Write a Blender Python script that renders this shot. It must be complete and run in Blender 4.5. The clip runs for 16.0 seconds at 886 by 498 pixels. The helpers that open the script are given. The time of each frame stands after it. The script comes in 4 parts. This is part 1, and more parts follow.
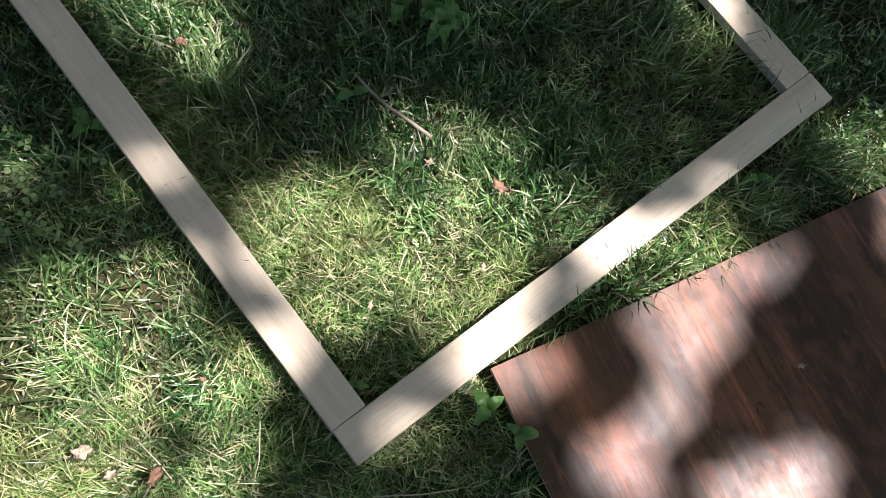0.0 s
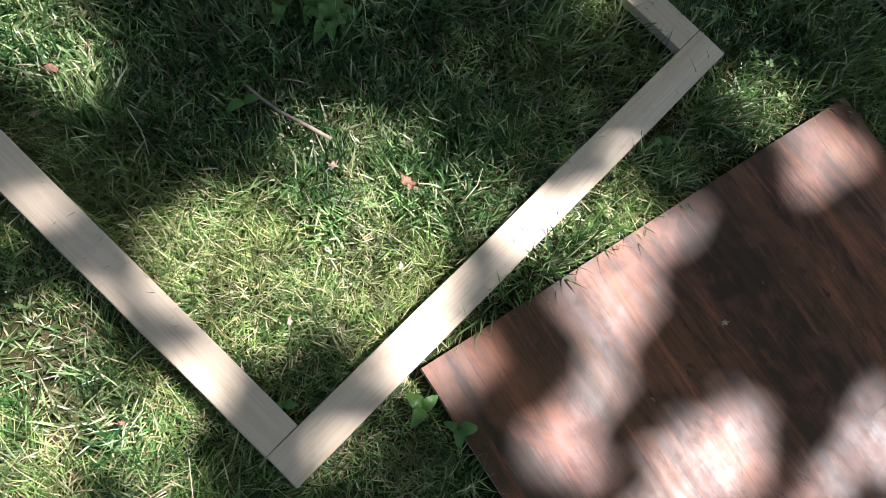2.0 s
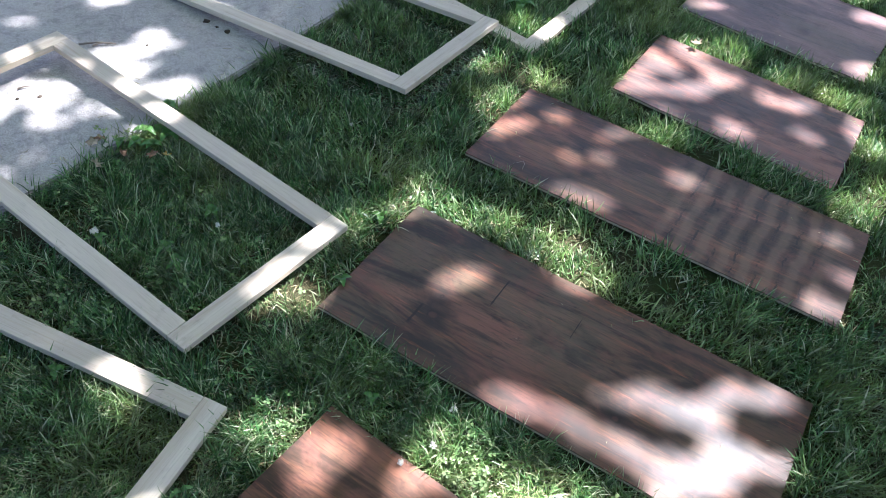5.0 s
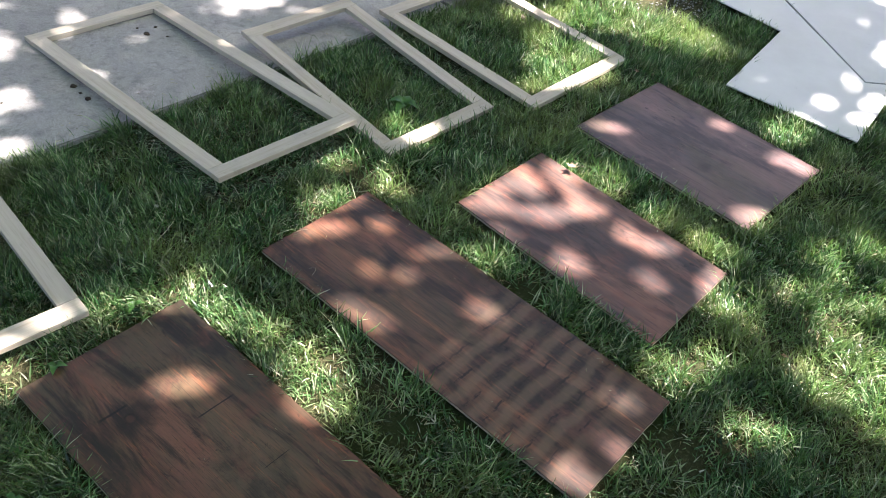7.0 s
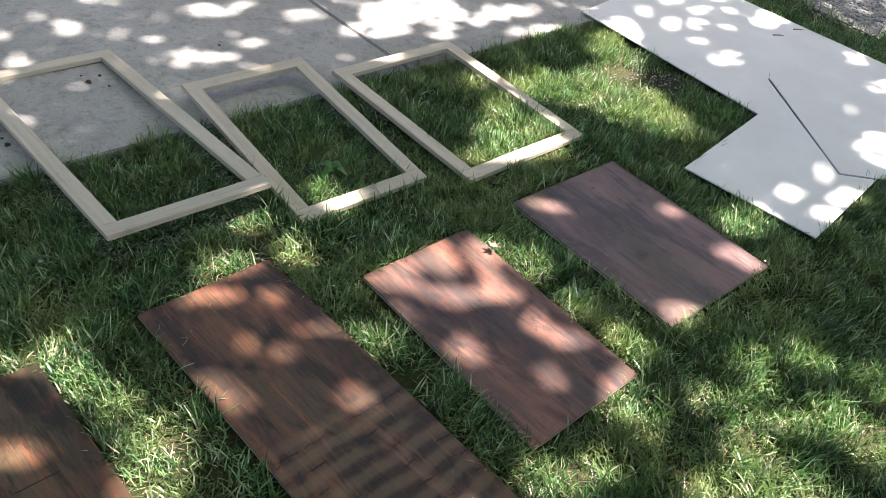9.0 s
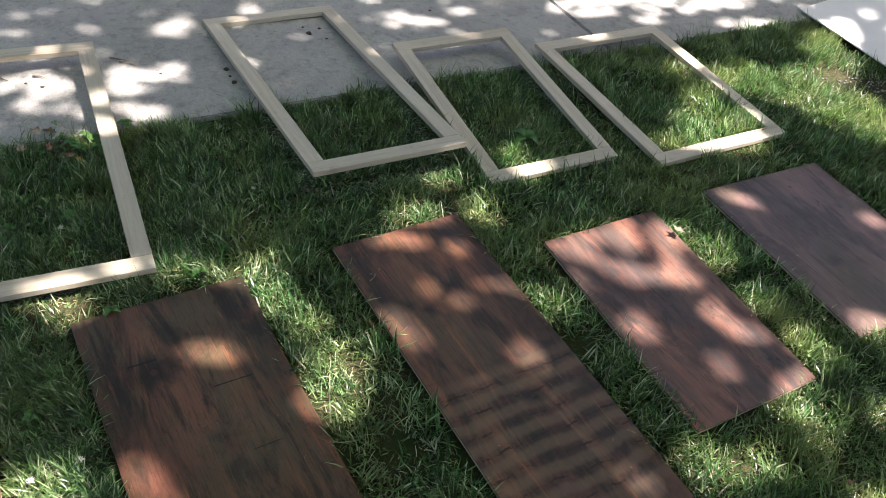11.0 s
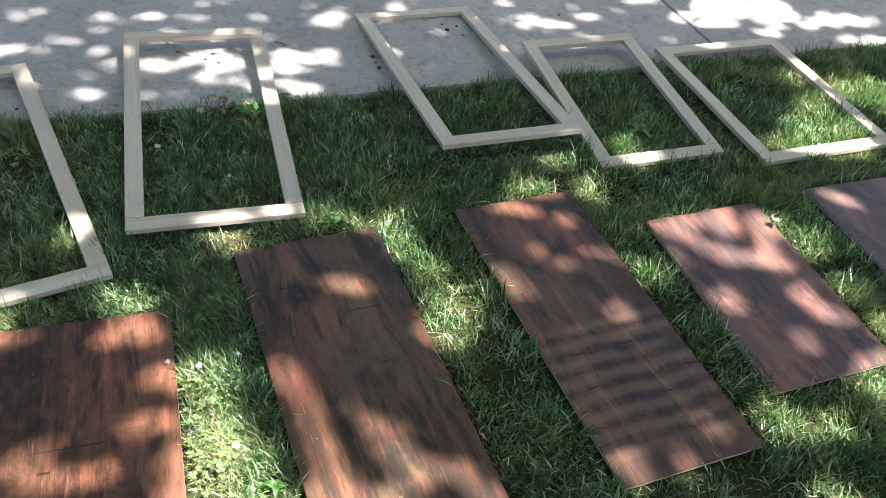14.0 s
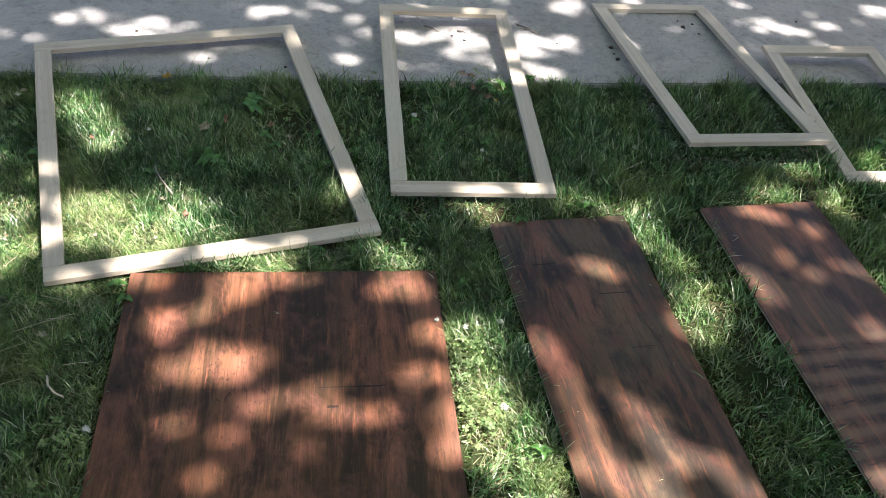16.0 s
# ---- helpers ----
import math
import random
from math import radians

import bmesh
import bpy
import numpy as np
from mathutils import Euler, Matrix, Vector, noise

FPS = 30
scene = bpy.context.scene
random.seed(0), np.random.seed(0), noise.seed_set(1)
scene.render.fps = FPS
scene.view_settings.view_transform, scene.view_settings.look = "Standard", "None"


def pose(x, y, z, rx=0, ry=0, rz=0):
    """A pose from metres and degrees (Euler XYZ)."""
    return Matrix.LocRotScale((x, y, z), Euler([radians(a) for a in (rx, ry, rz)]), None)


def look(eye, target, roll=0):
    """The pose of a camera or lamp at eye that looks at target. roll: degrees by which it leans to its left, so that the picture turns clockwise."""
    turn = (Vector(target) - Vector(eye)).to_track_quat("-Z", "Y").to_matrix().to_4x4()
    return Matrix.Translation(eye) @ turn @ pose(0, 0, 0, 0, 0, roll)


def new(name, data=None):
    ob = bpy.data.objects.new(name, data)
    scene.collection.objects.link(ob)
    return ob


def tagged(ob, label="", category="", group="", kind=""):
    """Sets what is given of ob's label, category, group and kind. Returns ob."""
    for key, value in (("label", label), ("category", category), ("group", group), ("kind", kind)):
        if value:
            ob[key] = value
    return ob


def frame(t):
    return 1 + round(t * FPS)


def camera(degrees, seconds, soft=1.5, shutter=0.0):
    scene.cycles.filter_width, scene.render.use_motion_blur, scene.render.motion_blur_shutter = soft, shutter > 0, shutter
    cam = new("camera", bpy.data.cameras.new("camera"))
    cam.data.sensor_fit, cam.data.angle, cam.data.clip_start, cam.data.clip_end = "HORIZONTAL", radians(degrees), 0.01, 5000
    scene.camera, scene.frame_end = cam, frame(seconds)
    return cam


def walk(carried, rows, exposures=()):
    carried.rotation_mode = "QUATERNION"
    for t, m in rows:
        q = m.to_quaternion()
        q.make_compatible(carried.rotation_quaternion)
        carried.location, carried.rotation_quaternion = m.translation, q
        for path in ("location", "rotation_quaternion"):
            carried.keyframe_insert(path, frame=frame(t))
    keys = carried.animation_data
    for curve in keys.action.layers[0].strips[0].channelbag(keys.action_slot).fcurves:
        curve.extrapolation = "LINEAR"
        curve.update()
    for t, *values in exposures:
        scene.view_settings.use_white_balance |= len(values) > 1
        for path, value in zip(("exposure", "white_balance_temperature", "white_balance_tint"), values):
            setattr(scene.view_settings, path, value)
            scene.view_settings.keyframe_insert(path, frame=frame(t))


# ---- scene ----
cam = camera(54.97, 16.0, soft=0.8)
EXPOSURES = [(0, 1.52, 6050, 22), (2, 1.56, 6050, 22), (3.5, 2.47, 5550, 20), (5, 2.69, 5450, 20), (8, 2.58, 6250, 19), (10.5, 2.14, 6250, 18), (11, 2.13, 6250, 18), (12, 2.46, 5950, 17), (12.5, 2.52, 5950, 17), (14, 2.44, 5950, 17), (15, 2.20, 6050, 18), (16, 2.21, 6050, 18)]
PATH = [
    (0, (0.131, 0.034, 1.43), (0.495, 0.583, -0.459), 24.7),
    (0.5, (0.135, 0.108, 1.263), (0.49, 0.512, -0.664), 31.0),
    (1, (0.159, 0.123, 1.283), (0.571, 0.485, -0.641), 36.4),
    (1.5, (0.139, 0.117, 1.305), (0.604, 0.516, -0.599), 35.7),
    (2, (0.16, 0.074, 1.41), (0.684, 0.529, -0.466), 32.1),
    (2.5, (0.142, 0.008, 1.578), (0.761, 0.588, -0.233), 25.1),
    (3, (0.081, -0.081, 1.673), (0.825, 0.672, -0.024), 15.8),
    (3.5, (0.122, -0.086, 1.757), (0.915, 0.728, 0.111), 12.9),
    (4, (0.305, -0.277, 1.84), (1.175, 0.599, 0.267), 12.2),
    (4.5, (0.534, -0.468, 1.936), (1.454, 0.476, 0.431), 10.8),
    (5, (0.716, -0.563, 1.938), (1.712, 0.442, 0.525), 8.6),
    (5.2, (0.835, -0.577, 1.967), (1.834, 0.437, 0.563), 8.5),
    (7.3, (1.841, -0.988, 2.047), (2.702, 0.262, 0.744), 10.0),
    (7.5, (1.934, -0.938, 2.044), (2.804, 0.315, 0.751), 10.0),
    (8, (2.102, -0.937, 2.085), (2.996, 0.321, 0.813), 11.0),
    (8.2, (2.145, -0.957, 2.098), (3.023, 0.329, 0.843), 11.1),
    (10.3, (2.348, -1.103, 2.102), (2.988, 0.305, 0.834), 10.1),
    (10.5, (2.311, -1.116, 2.084), (2.919, 0.303, 0.812), 10.4),
    (11, (2.165, -1.125, 2.055), (2.596, 0.322, 0.744), 9.7),
    (11.5, (1.95, -1.182, 2.076), (2.289, 0.257, 0.729), 10.2),
    (12, (1.851, -1.289, 2.108), (2.17, 0.149, 0.755), 10.0),
    (12.5, (1.909, -1.349, 2.106), (2.172, 0.119, 0.774), 8.5),
    (13, (2.035, -1.46, 2.113), (2.279, 0.024, 0.794), 7.9),
    (13.5, (2.172, -1.528, 2.145), (2.396, -0.031, 0.839), 6.9),
    (14, (2.113, -1.553, 2.144), (2.277, -0.046, 0.839), 7.3),
    (14.5, (1.896, -1.571, 2.13), (1.913, -0.078, 0.799), 7.2),
    (15, (1.708, -1.622, 2.134), (1.611, -0.155, 0.777), 6.2),
    (15.5, (1.651, -1.661, 2.136), (1.536, -0.195, 0.781), 6.8),
    (16, (1.611, -1.677, 2.138), (1.511, -0.206, 0.787), 7.5),
]
walk(cam, [(t, look(eye, target, roll)) for t, eye, target, roll in PATH], exposures=EXPOSURES)

# ---------------------------------------------------------------- light
SUN_AZ, SUN_EL = radians(-8), radians(60)
SUN = Vector((math.cos(SUN_AZ) * math.cos(SUN_EL), math.sin(SUN_AZ) * math.cos(SUN_EL), math.sin(SUN_EL)))
world = bpy.data.worlds.new("sky")
scene.world = world
world.use_nodes = True
wn = world.node_tree
sky = wn.nodes.new("ShaderNodeTexSky")
sky.sky_type, sky.sun_disc = "NISHITA", False
sky.air_density, sky.dust_density = 1.0, 4.0
sky.sun_elevation, sky.sun_rotation = SUN_EL, radians(98)
wn.nodes["Background"].inputs["Strength"].default_value = 0.040
wn.links.new(sky.outputs["Color"], wn.nodes["Background"].inputs["Color"])
sun_data = bpy.data.lights.new("sun", "SUN")
sun_data.energy, sun_data.angle, sun_data.color = 5.0, radians(0.55), (1.0, 0.94, 0.86)
sun = new("sun", sun_data)
sun.matrix_world = look(SUN * 40, (0, 0, 0))

# ---------------------------------------------------------------- materials


class Nodes:
    """A small builder for one node material."""

    def __init__(self, name, rough=0.6, spec=0.5):
        self.mat = bpy.data.materials.new(name)
        self.mat.use_nodes = True
        self.tree = self.mat.node_tree
        self.bsdf = self.tree.nodes["Principled BSDF"]
        self.bsdf.inputs["Roughness"].default_value = rough
        self.bsdf.inputs["Specular IOR Level"].default_value = spec
        self.coord = self.tree.nodes.new("ShaderNodeTexCoord").outputs["Object"]

    def put(self, a, b):
        if isinstance(a, (int, float)):
            b.default_value = a
        elif isinstance(a, tuple):
            b.default_value = (*a, 1) if len(a) == 3 and b.type == "RGBA" else a
        else:
            self.tree.links.new(a, b)

    def space(self, scale, shift=(0, 0, 0), source=None):
        n = self.tree.nodes.new("ShaderNodeMapping")
        self.put(source or self.coord, n.inputs["Vector"])
        n.inputs["Scale"].default_value = scale
        n.inputs["Location"].default_value = shift
        return n.outputs["Vector"]

    def noise(self, vector, scale=1.0, detail=4.0, rough=0.55, warp=0.0):
        n = self.tree.nodes.new("ShaderNodeTexNoise")
        self.put(vector, n.inputs["Vector"])
        n.inputs["Scale"].default_value, n.inputs["Detail"].default_value = scale, detail
        n.inputs["Roughness"].default_value, n.inputs["Distortion"].default_value = rough, warp
        return n.outputs["Fac"]

    def cells(self, vector, scale, out="Distance"):
        n = self.tree.nodes.new("ShaderNodeTexVoronoi")
        self.put(vector, n.inputs["Vector"])
        n.inputs["Scale"].default_value = scale
        return n.outputs[out]

    def ramp(self, fac, *stops):
        n = self.tree.nodes.new("ShaderNodeValToRGB")
        self.put(fac, n.inputs["Fac"])
        e = n.color_ramp.elements
        while len(e) < len(stops):
            e.new(0.5)
        for k, (p, c) in zip(e, stops):
            k.position = p
            k.color = (c, c, c, 1) if isinstance(c, (int, float)) else (*c, 1)
        return n.outputs["Color"]

    def mix(self, fac, a, b, how="MIX"):
        n = self.tree.nodes.new("ShaderNodeMix")
        n.data_type, n.blend_type = "RGBA", how
        self.put(fac, n.inputs[0])
        self.put(a, n.inputs[6])
        self.put(b, n.inputs[7])
        return n.outputs[2]

    def math(self, how, a, b=0.0):
        n = self.tree.nodes.new("ShaderNodeMath")
        n.operation = how
        self.put(a, n.inputs[0])
        self.put(b, n.inputs[1])
        return n.outputs[0]

    def span(self, value, lo, hi, to_lo=0.0, to_hi=1.0):
        n = self.tree.nodes.new("ShaderNodeMapRange")
        n.interpolation_type = "SMOOTHSTEP"
        self.put(value, n.inputs[0])
        for k, v in zip((1, 2, 3, 4), (lo, hi, to_lo, to_hi)):
            n.inputs[k].default_value = v
        return n.outputs[0]

    def away(self, place, vector=None):
        n = self.tree.nodes.new("ShaderNodeVectorMath")
        n.operation = "DISTANCE"
        self.put(vector or self.coord, n.inputs[0])
        n.inputs[1].default_value = place
        return n.outputs["Value"]

    def axis(self, which):
        n = self.tree.nodes.new("ShaderNodeSeparateXYZ")
        self.put(self.coord, n.inputs[0])
        return n.outputs[which]

    def chance(self, island=False):
        if island:
            return self.tree.nodes.new("ShaderNodeNewGeometry").outputs["Random Per Island"]
        return self.tree.nodes.new("ShaderNodeObjectInfo").outputs["Random"]

    def bump(self, height, strength, depth):
        n = self.tree.nodes.new("ShaderNodeBump")
        n.inputs["Strength"].default_value, n.inputs["Distance"].default_value = strength, depth
        self.put(height, n.inputs["Height"])
        self.tree.links.new(n.outputs["Normal"], self.bsdf.inputs["Normal"])

    def done(self, color=None, rough=None):
        if color is not None:
            self.put(color, self.bsdf.inputs["Base Color"])
        if rough is not None:
            self.put(rough, self.bsdf.inputs["Roughness"])
        return self.mat


def stained_plywood(name, dark, mid, light, seed, knots=(), bands=None, lines=(), wash=(0.30, 0.17, 0.13), green=0.68):
    """Stained veneer; the grain runs along the local y axis."""
    n = Nodes(name, 0.48, 0.33)
    soft = n.noise(n.space((1.0, 0.5, 1), (seed, seed * 2, 0)), 3.0, 3, 0.5, 0.3)
    shade_tone = tuple(a * 0.55 + b * 0.45 for a, b in zip(dark, mid))
    color = n.mix(n.span(soft, 0.40, 0.60), shade_tone, mid)
    grain = n.noise(n.space((15.0, 1.1, 1), (seed, seed * 2, 0)), 1.0, 8, 0.62, 0.7)
    color = n.mix(n.span(grain, 0.49, 0.74, 0, 0.56), color, light)
    color = n.mix(n.span(grain, 0.26, 0.48, 0.36, 0), color, dark)
    stripe = n.noise(n.space((5.5, 0.35, 1), (seed * 4, 1, 0)), 1.0, 3, 0.45, 0.6)
    color = n.mix(n.span(stripe, 0.45, 0.60, 0, 0.80), color, tuple(v * 0.75 for v in dark))
    # olive blotches: uneven stain, with the tree's greenish shade put into the colour
    shade_olive = n.noise(n.space((2.2, 1.2, 1), (seed * 2, seed, 0)), 1.0, 4, 0.55, 0.6)
    color = n.mix(n.span(shade_olive, 0.44, 0.62, 0, green), color, (0.104, 0.078, 0.042))
    tint = n.noise(n.space((1.5, 0.6, 1), (7, seed, 0)), 3.0, 4, 0.6, 0.8)
    color = n.mix(n.span(tint, 0.52, 0.70, 0, 0.42), color, wash)
    blot = n.noise(n.space((1, 0.62, 1), (seed * 3, 1, 0)), 5.0, 9, 0.70, 0.5)
    color = n.mix(n.span(blot, 0.48, 0.64, 0, 0.66), color, tuple(v * 0.5 for v in dark))
    streak = n.noise(n.space((8.0, 1.4, 1), (seed * 5, 2, 0)), 1.0, 8, 0.66, 0.9)
    color = n.mix(n.span(streak, 0.48, 0.60, 0, 0.80), color, tuple(v * 0.45 for v in dark))
    thread = n.noise(n.space((70, 2.2, 1), (seed * 2, 6, 0)), 1.0, 6, 0.7, 0.4)
    color = n.mix(n.span(thread, 0.50, 0.70, 0, 0.20), color, tuple(v * 0.6 for v in dark))
    color = n.mix(n.span(thread, 0.30, 0.46, 0.10, 0), color, light)
    mottle = n.noise(n.space((1.2, 0.8, 1), (seed * 6, 4, 0)), 11.0, 7, 0.68, 0.4)
    color = n.mix(n.span(mottle, 0.46, 0.70, 0, 0.40), color, tuple(v * 0.62 for v in wash))
    pores = n.noise(n.space((190, 9, 1), (seed, 0, 0)), 1.0, 3, 0.7)
    color = n.mix(n.span(pores, 0.50, 0.66, 0, 0.42), color, tuple(v * 0.35 for v in dark))
    fleck = n.noise(n.space((44, 26, 1), (seed, 9, 0)), 1.0, 6, 0.75, 0.8)
    where = n.span(n.noise(n.space((3, 2, 1), (seed * 7, 3, 0)), 1.0, 3, 0.5), 0.48, 0.62)
    color = n.mix(n.math("MULTIPLY", n.span(fleck, 0.55, 0.66, 0, 0.75), where), color, (0.016, 0.011, 0.008))
    scuff = n.noise(n.space((60, 5, 1), (0, seed, 0)), 1.0, 5, 0.7)
    color = n.mix(n.span(scuff, 0.56, 0.76, 0, 0.42), color, light)
    rub = n.noise(n.space((1, 1, 1), (seed, 5, 0)), 26.0, 5, 0.7)
    color = n.mix(n.span(rub, 0.58, 0.76, 0, 0.3), color, tuple(v * 0.5 for v in dark))
    if bands:
        lo, hi, count = bands
        y = n.axis(1)
        wob = n.noise(n.space((6, 2.5, 1), (seed, 0, 0)), 1.0, 5, 0.7)
        phase = n.math("ADD", n.math("MULTIPLY", y, count * 6.283), n.math("MULTIPLY", wob, 5.0))
        wave = n.math("SINE", phase)
        inside = n.math("MULTIPLY", n.span(y, lo - 0.08, lo + 0.06), n.span(y, hi - 0.06, hi + 0.1, 1, 0))
        broken = n.span(n.noise(n.space((11, 30, 1), (3, seed, 0)), 1.0, 7, 0.78), 0.46, 0.58)
        amount = n.math("MULTIPLY", n.math("MULTIPLY", n.span(wave, 0.86, 1.0, 0, 0.85), inside), broken)
        color = n.mix(amount, color, tuple(v * 0.28 for v in dark))
        pale = n.math("MULTIPLY", n.span(wave, -0.9, 0.7, 0.34, 0), inside)
        color = n.mix(pale, color, (0.260, 0.170, 0.098))
    warped = n.tree.nodes.new("ShaderNodeVectorMath")
    warped.operation = "ADD"
    n.put(n.coord, warped.inputs[0])
    jitter = n.tree.nodes.new("ShaderNodeVectorMath")
    jitter.operation = "SCALE"
    nz = n.tree.nodes.new("ShaderNodeTexNoise")
    nz.inputs["Scale"].default_value = 22
    n.put(n.coord, nz.inputs["Vector"])
    n.put(nz.outputs["Color"], jitter.inputs[0])
    jitter.inputs["Scale"].default_value = 0.03
    n.put(jitter.outputs[0], warped.inputs[1])
    for x, y, r in knots:
        far = n.away((x + 0.015, y + 0.015, 0.017), warped.outputs[0])
        smoke = n.span(far, r * 0.8, r * 5.0, 0.75, 0)
        color = n.mix(smoke, color, tuple(v * 0.4 for v in dark))
        color = n.mix(n.span(far, r * 0.55, r * 1.05, 0.8, 0), color, (0.070, 0.028, 0.016))
        ring = n.math("MULTIPLY", n.span(far, r * 0.7, r * 0.95), n.span(far, r * 1.0, r * 1.3, 1, 0))
        color = n.mix(n.math("MULTIPLY", ring, n.span(rub, 0.40, 0.60, 0.15, 0.85)), color, (0.012, 0.007, 0.005))
    for x, y, half, tall in lines:
        # a dark saw or filler mark across the grain
        ax = n.math("ABSOLUTE", n.math("SUBTRACT", n.axis(0), x))
        ay = n.math("ABSOLUTE", n.math("SUBTRACT", n.axis(1), y))
        ay = n.math("ADD", ay, n.math("MULTIPLY", n.math("SUBTRACT", rub, 0.5), tall * 2))
        m = n.math("MULTIPLY", n.span(ax, half * 0.7, half, 1, 0), n.span(ay, tall * 0.5, tall, 1, 0))
        color = n.mix(n.math("MULTIPLY", m, 0.85), color, (0.012, 0.008, 0.006))
    n.bump(n.math("ADD", n.math("MULTIPLY", pores, -1.0), n.math("MULTIPLY", rub, 0.8)), 0.14, 0.0015)
    return n.done(color, n.span(n.math("ADD", scuff, rub), 0.7, 1.3, 0.41, 0.54))


def bare_wood():
    """Planed pale lumber; the grain runs along the local x axis."""
    n = Nodes("pale_lumber", 0.55, 0.35)
    r = n.chance()
    shift = n.tree.nodes.new("ShaderNodeVectorMath")
    shift.operation = "ADD"
    n.put(n.coord, shift.inputs[0])
    comb = n.tree.nodes.new("ShaderNodeCombineXYZ")
    for k, s in enumerate((17.0, 5.0, 9.0)):
        n.put(n.math("MULTIPLY", r, s), comb.inputs[k])
    n.put(comb.outputs[0], shift.inputs[1])
    v = shift.outputs[0]
    rings = n.noise(n.space((1.1, 34, 34), source=v), 1.0, 5, 0.6, 0.5)
    color = n.ramp(rings, (0.32, (0.520, 0.418, 0.285)), (0.5, (0.600, 0.508, 0.372)), (0.7, (0.675, 0.590, 0.448)))
    tone = n.noise(n.space((2.2, 6, 6), source=v), 1.0, 3, 0.5)
    color = n.mix(n.span(tone, 0.4, 0.7, 0, 0.45), color, (0.66, 0.575, 0.425))
    green = n.noise(n.space((1.4, 4, 4), (4, 4, 0), v), 1.0, 2, 0.5)
    color = n.mix(n.span(green, 0.55, 0.75, 0, 0.3), color, (0.53, 0.450, 0.320))
    fine = n.noise(n.space((12, 260, 260), source=v), 1.0, 3, 0.7)
    color = n.mix(n.span(fine, 0.46, 0.72, 0, 0.3), color, (0.30, 0.225, 0.14))
    dirt = n.noise(n.space((1, 1, 1), source=v), 16.0, 6, 0.7)
    color = n.mix(n.span(dirt, 0.55, 0.75, 0, 0.45), color, (0.27, 0.21, 0.14))
    color = n.mix(n.math("MULTIPLY", r, 0.25), color, (0.37, 0.32, 0.25))
    n.bump(n.math("ADD", rings, fine), 0.25, 0.0015)
    return n.done(color, n.span(fine, 0.3, 0.7, 0.48, 0.66))


def concrete():
    n = Nodes("weathered_concrete", 0.9, 0.25)
    base = n.noise(n.coord, 1.3, 6, 0.62)
    color = n.ramp(base, (0.3, (0.350, 0.328, 0.292)), (0.55, (0.432, 0.408, 0.366)), (0.75, (0.510, 0.484, 0.436)))
    blot = n.noise(n.coord, 7.0, 5, 0.6, 0.6)
    color = n.mix(n.span(blot, 0.52, 0.72, 0, 0.4), color, (0.23, 0.225, 0.22))
    worn = n.noise(n.coord, 24.0, 5, 0.7)
    color = n.mix(n.span(worn, 0.48, 0.68, 0, 0.45), color, (0.15, 0.142, 0.13))
    pale = n.noise(n.space((1, 1, 1), (5, 2, 0)), 15.0, 5, 0.7)
    color = n.mix(n.span(pale, 0.55, 0.72, 0, 0.4), color, (0.42, 0.40, 0.37))
    grit = n.noise(n.coord, 160.0, 3, 0.75)
    color = n.mix(n.span(grit, 0.52, 0.66, 0, 0.4), color, (0.15, 0.128, 0.125))
    stones = n.cells(n.coord, 210.0)
    color = n.mix(n.span(stones, 0.05, 0.28, 0.4, 0), color, (0.46, 0.45, 0.43))
    flecks = n.tree.nodes.new("ShaderNodeTexVoronoi")
    n.put(n.coord, flecks.inputs["Vector"])
    flecks.inputs["Scale"].default_value = 300.0
    tone = n.ramp(flecks.outputs["Color"], (0.15, 0.55), (0.5, 1.0), (0.85, 1.5))
    color = n.mix(0.42, color, tone, "MULTIPLY")
    pits = n.noise(n.coord, 62.0, 4, 0.7)
    color = n.mix(n.span(pits, 0.66, 0.74, 0, 0.6), color, (0.075, 0.07, 0.066))
    n.bump(n.math("ADD", n.math("MULTIPLY", grit, 0.7), n.math("MULTIPLY", pits, -0.8)), 0.55, 0.004)
    return n.done(color)


def soil():
    n = Nodes("thatch_and_soil", 0.95, 0.1)
    fibre = n.noise(n.coord, 95.0, 5, 0.75, 1.2)
    color = n.ramp(fibre, (0.3, (0.016, 0.013, 0.008)), (0.52, (0.060, 0.050, 0.026)), (0.74, (0.24, 0.195, 0.105)))
    patch = n.noise(n.coord, 2.6, 4, 0.6)
    color = n.mix(n.span(patch, 0.4, 0.68, 0.25, 0.8), color, (0.035, 0.058, 0.016))
    n.bump(fibre, 0.8, 0.012)
    return n.done(color)


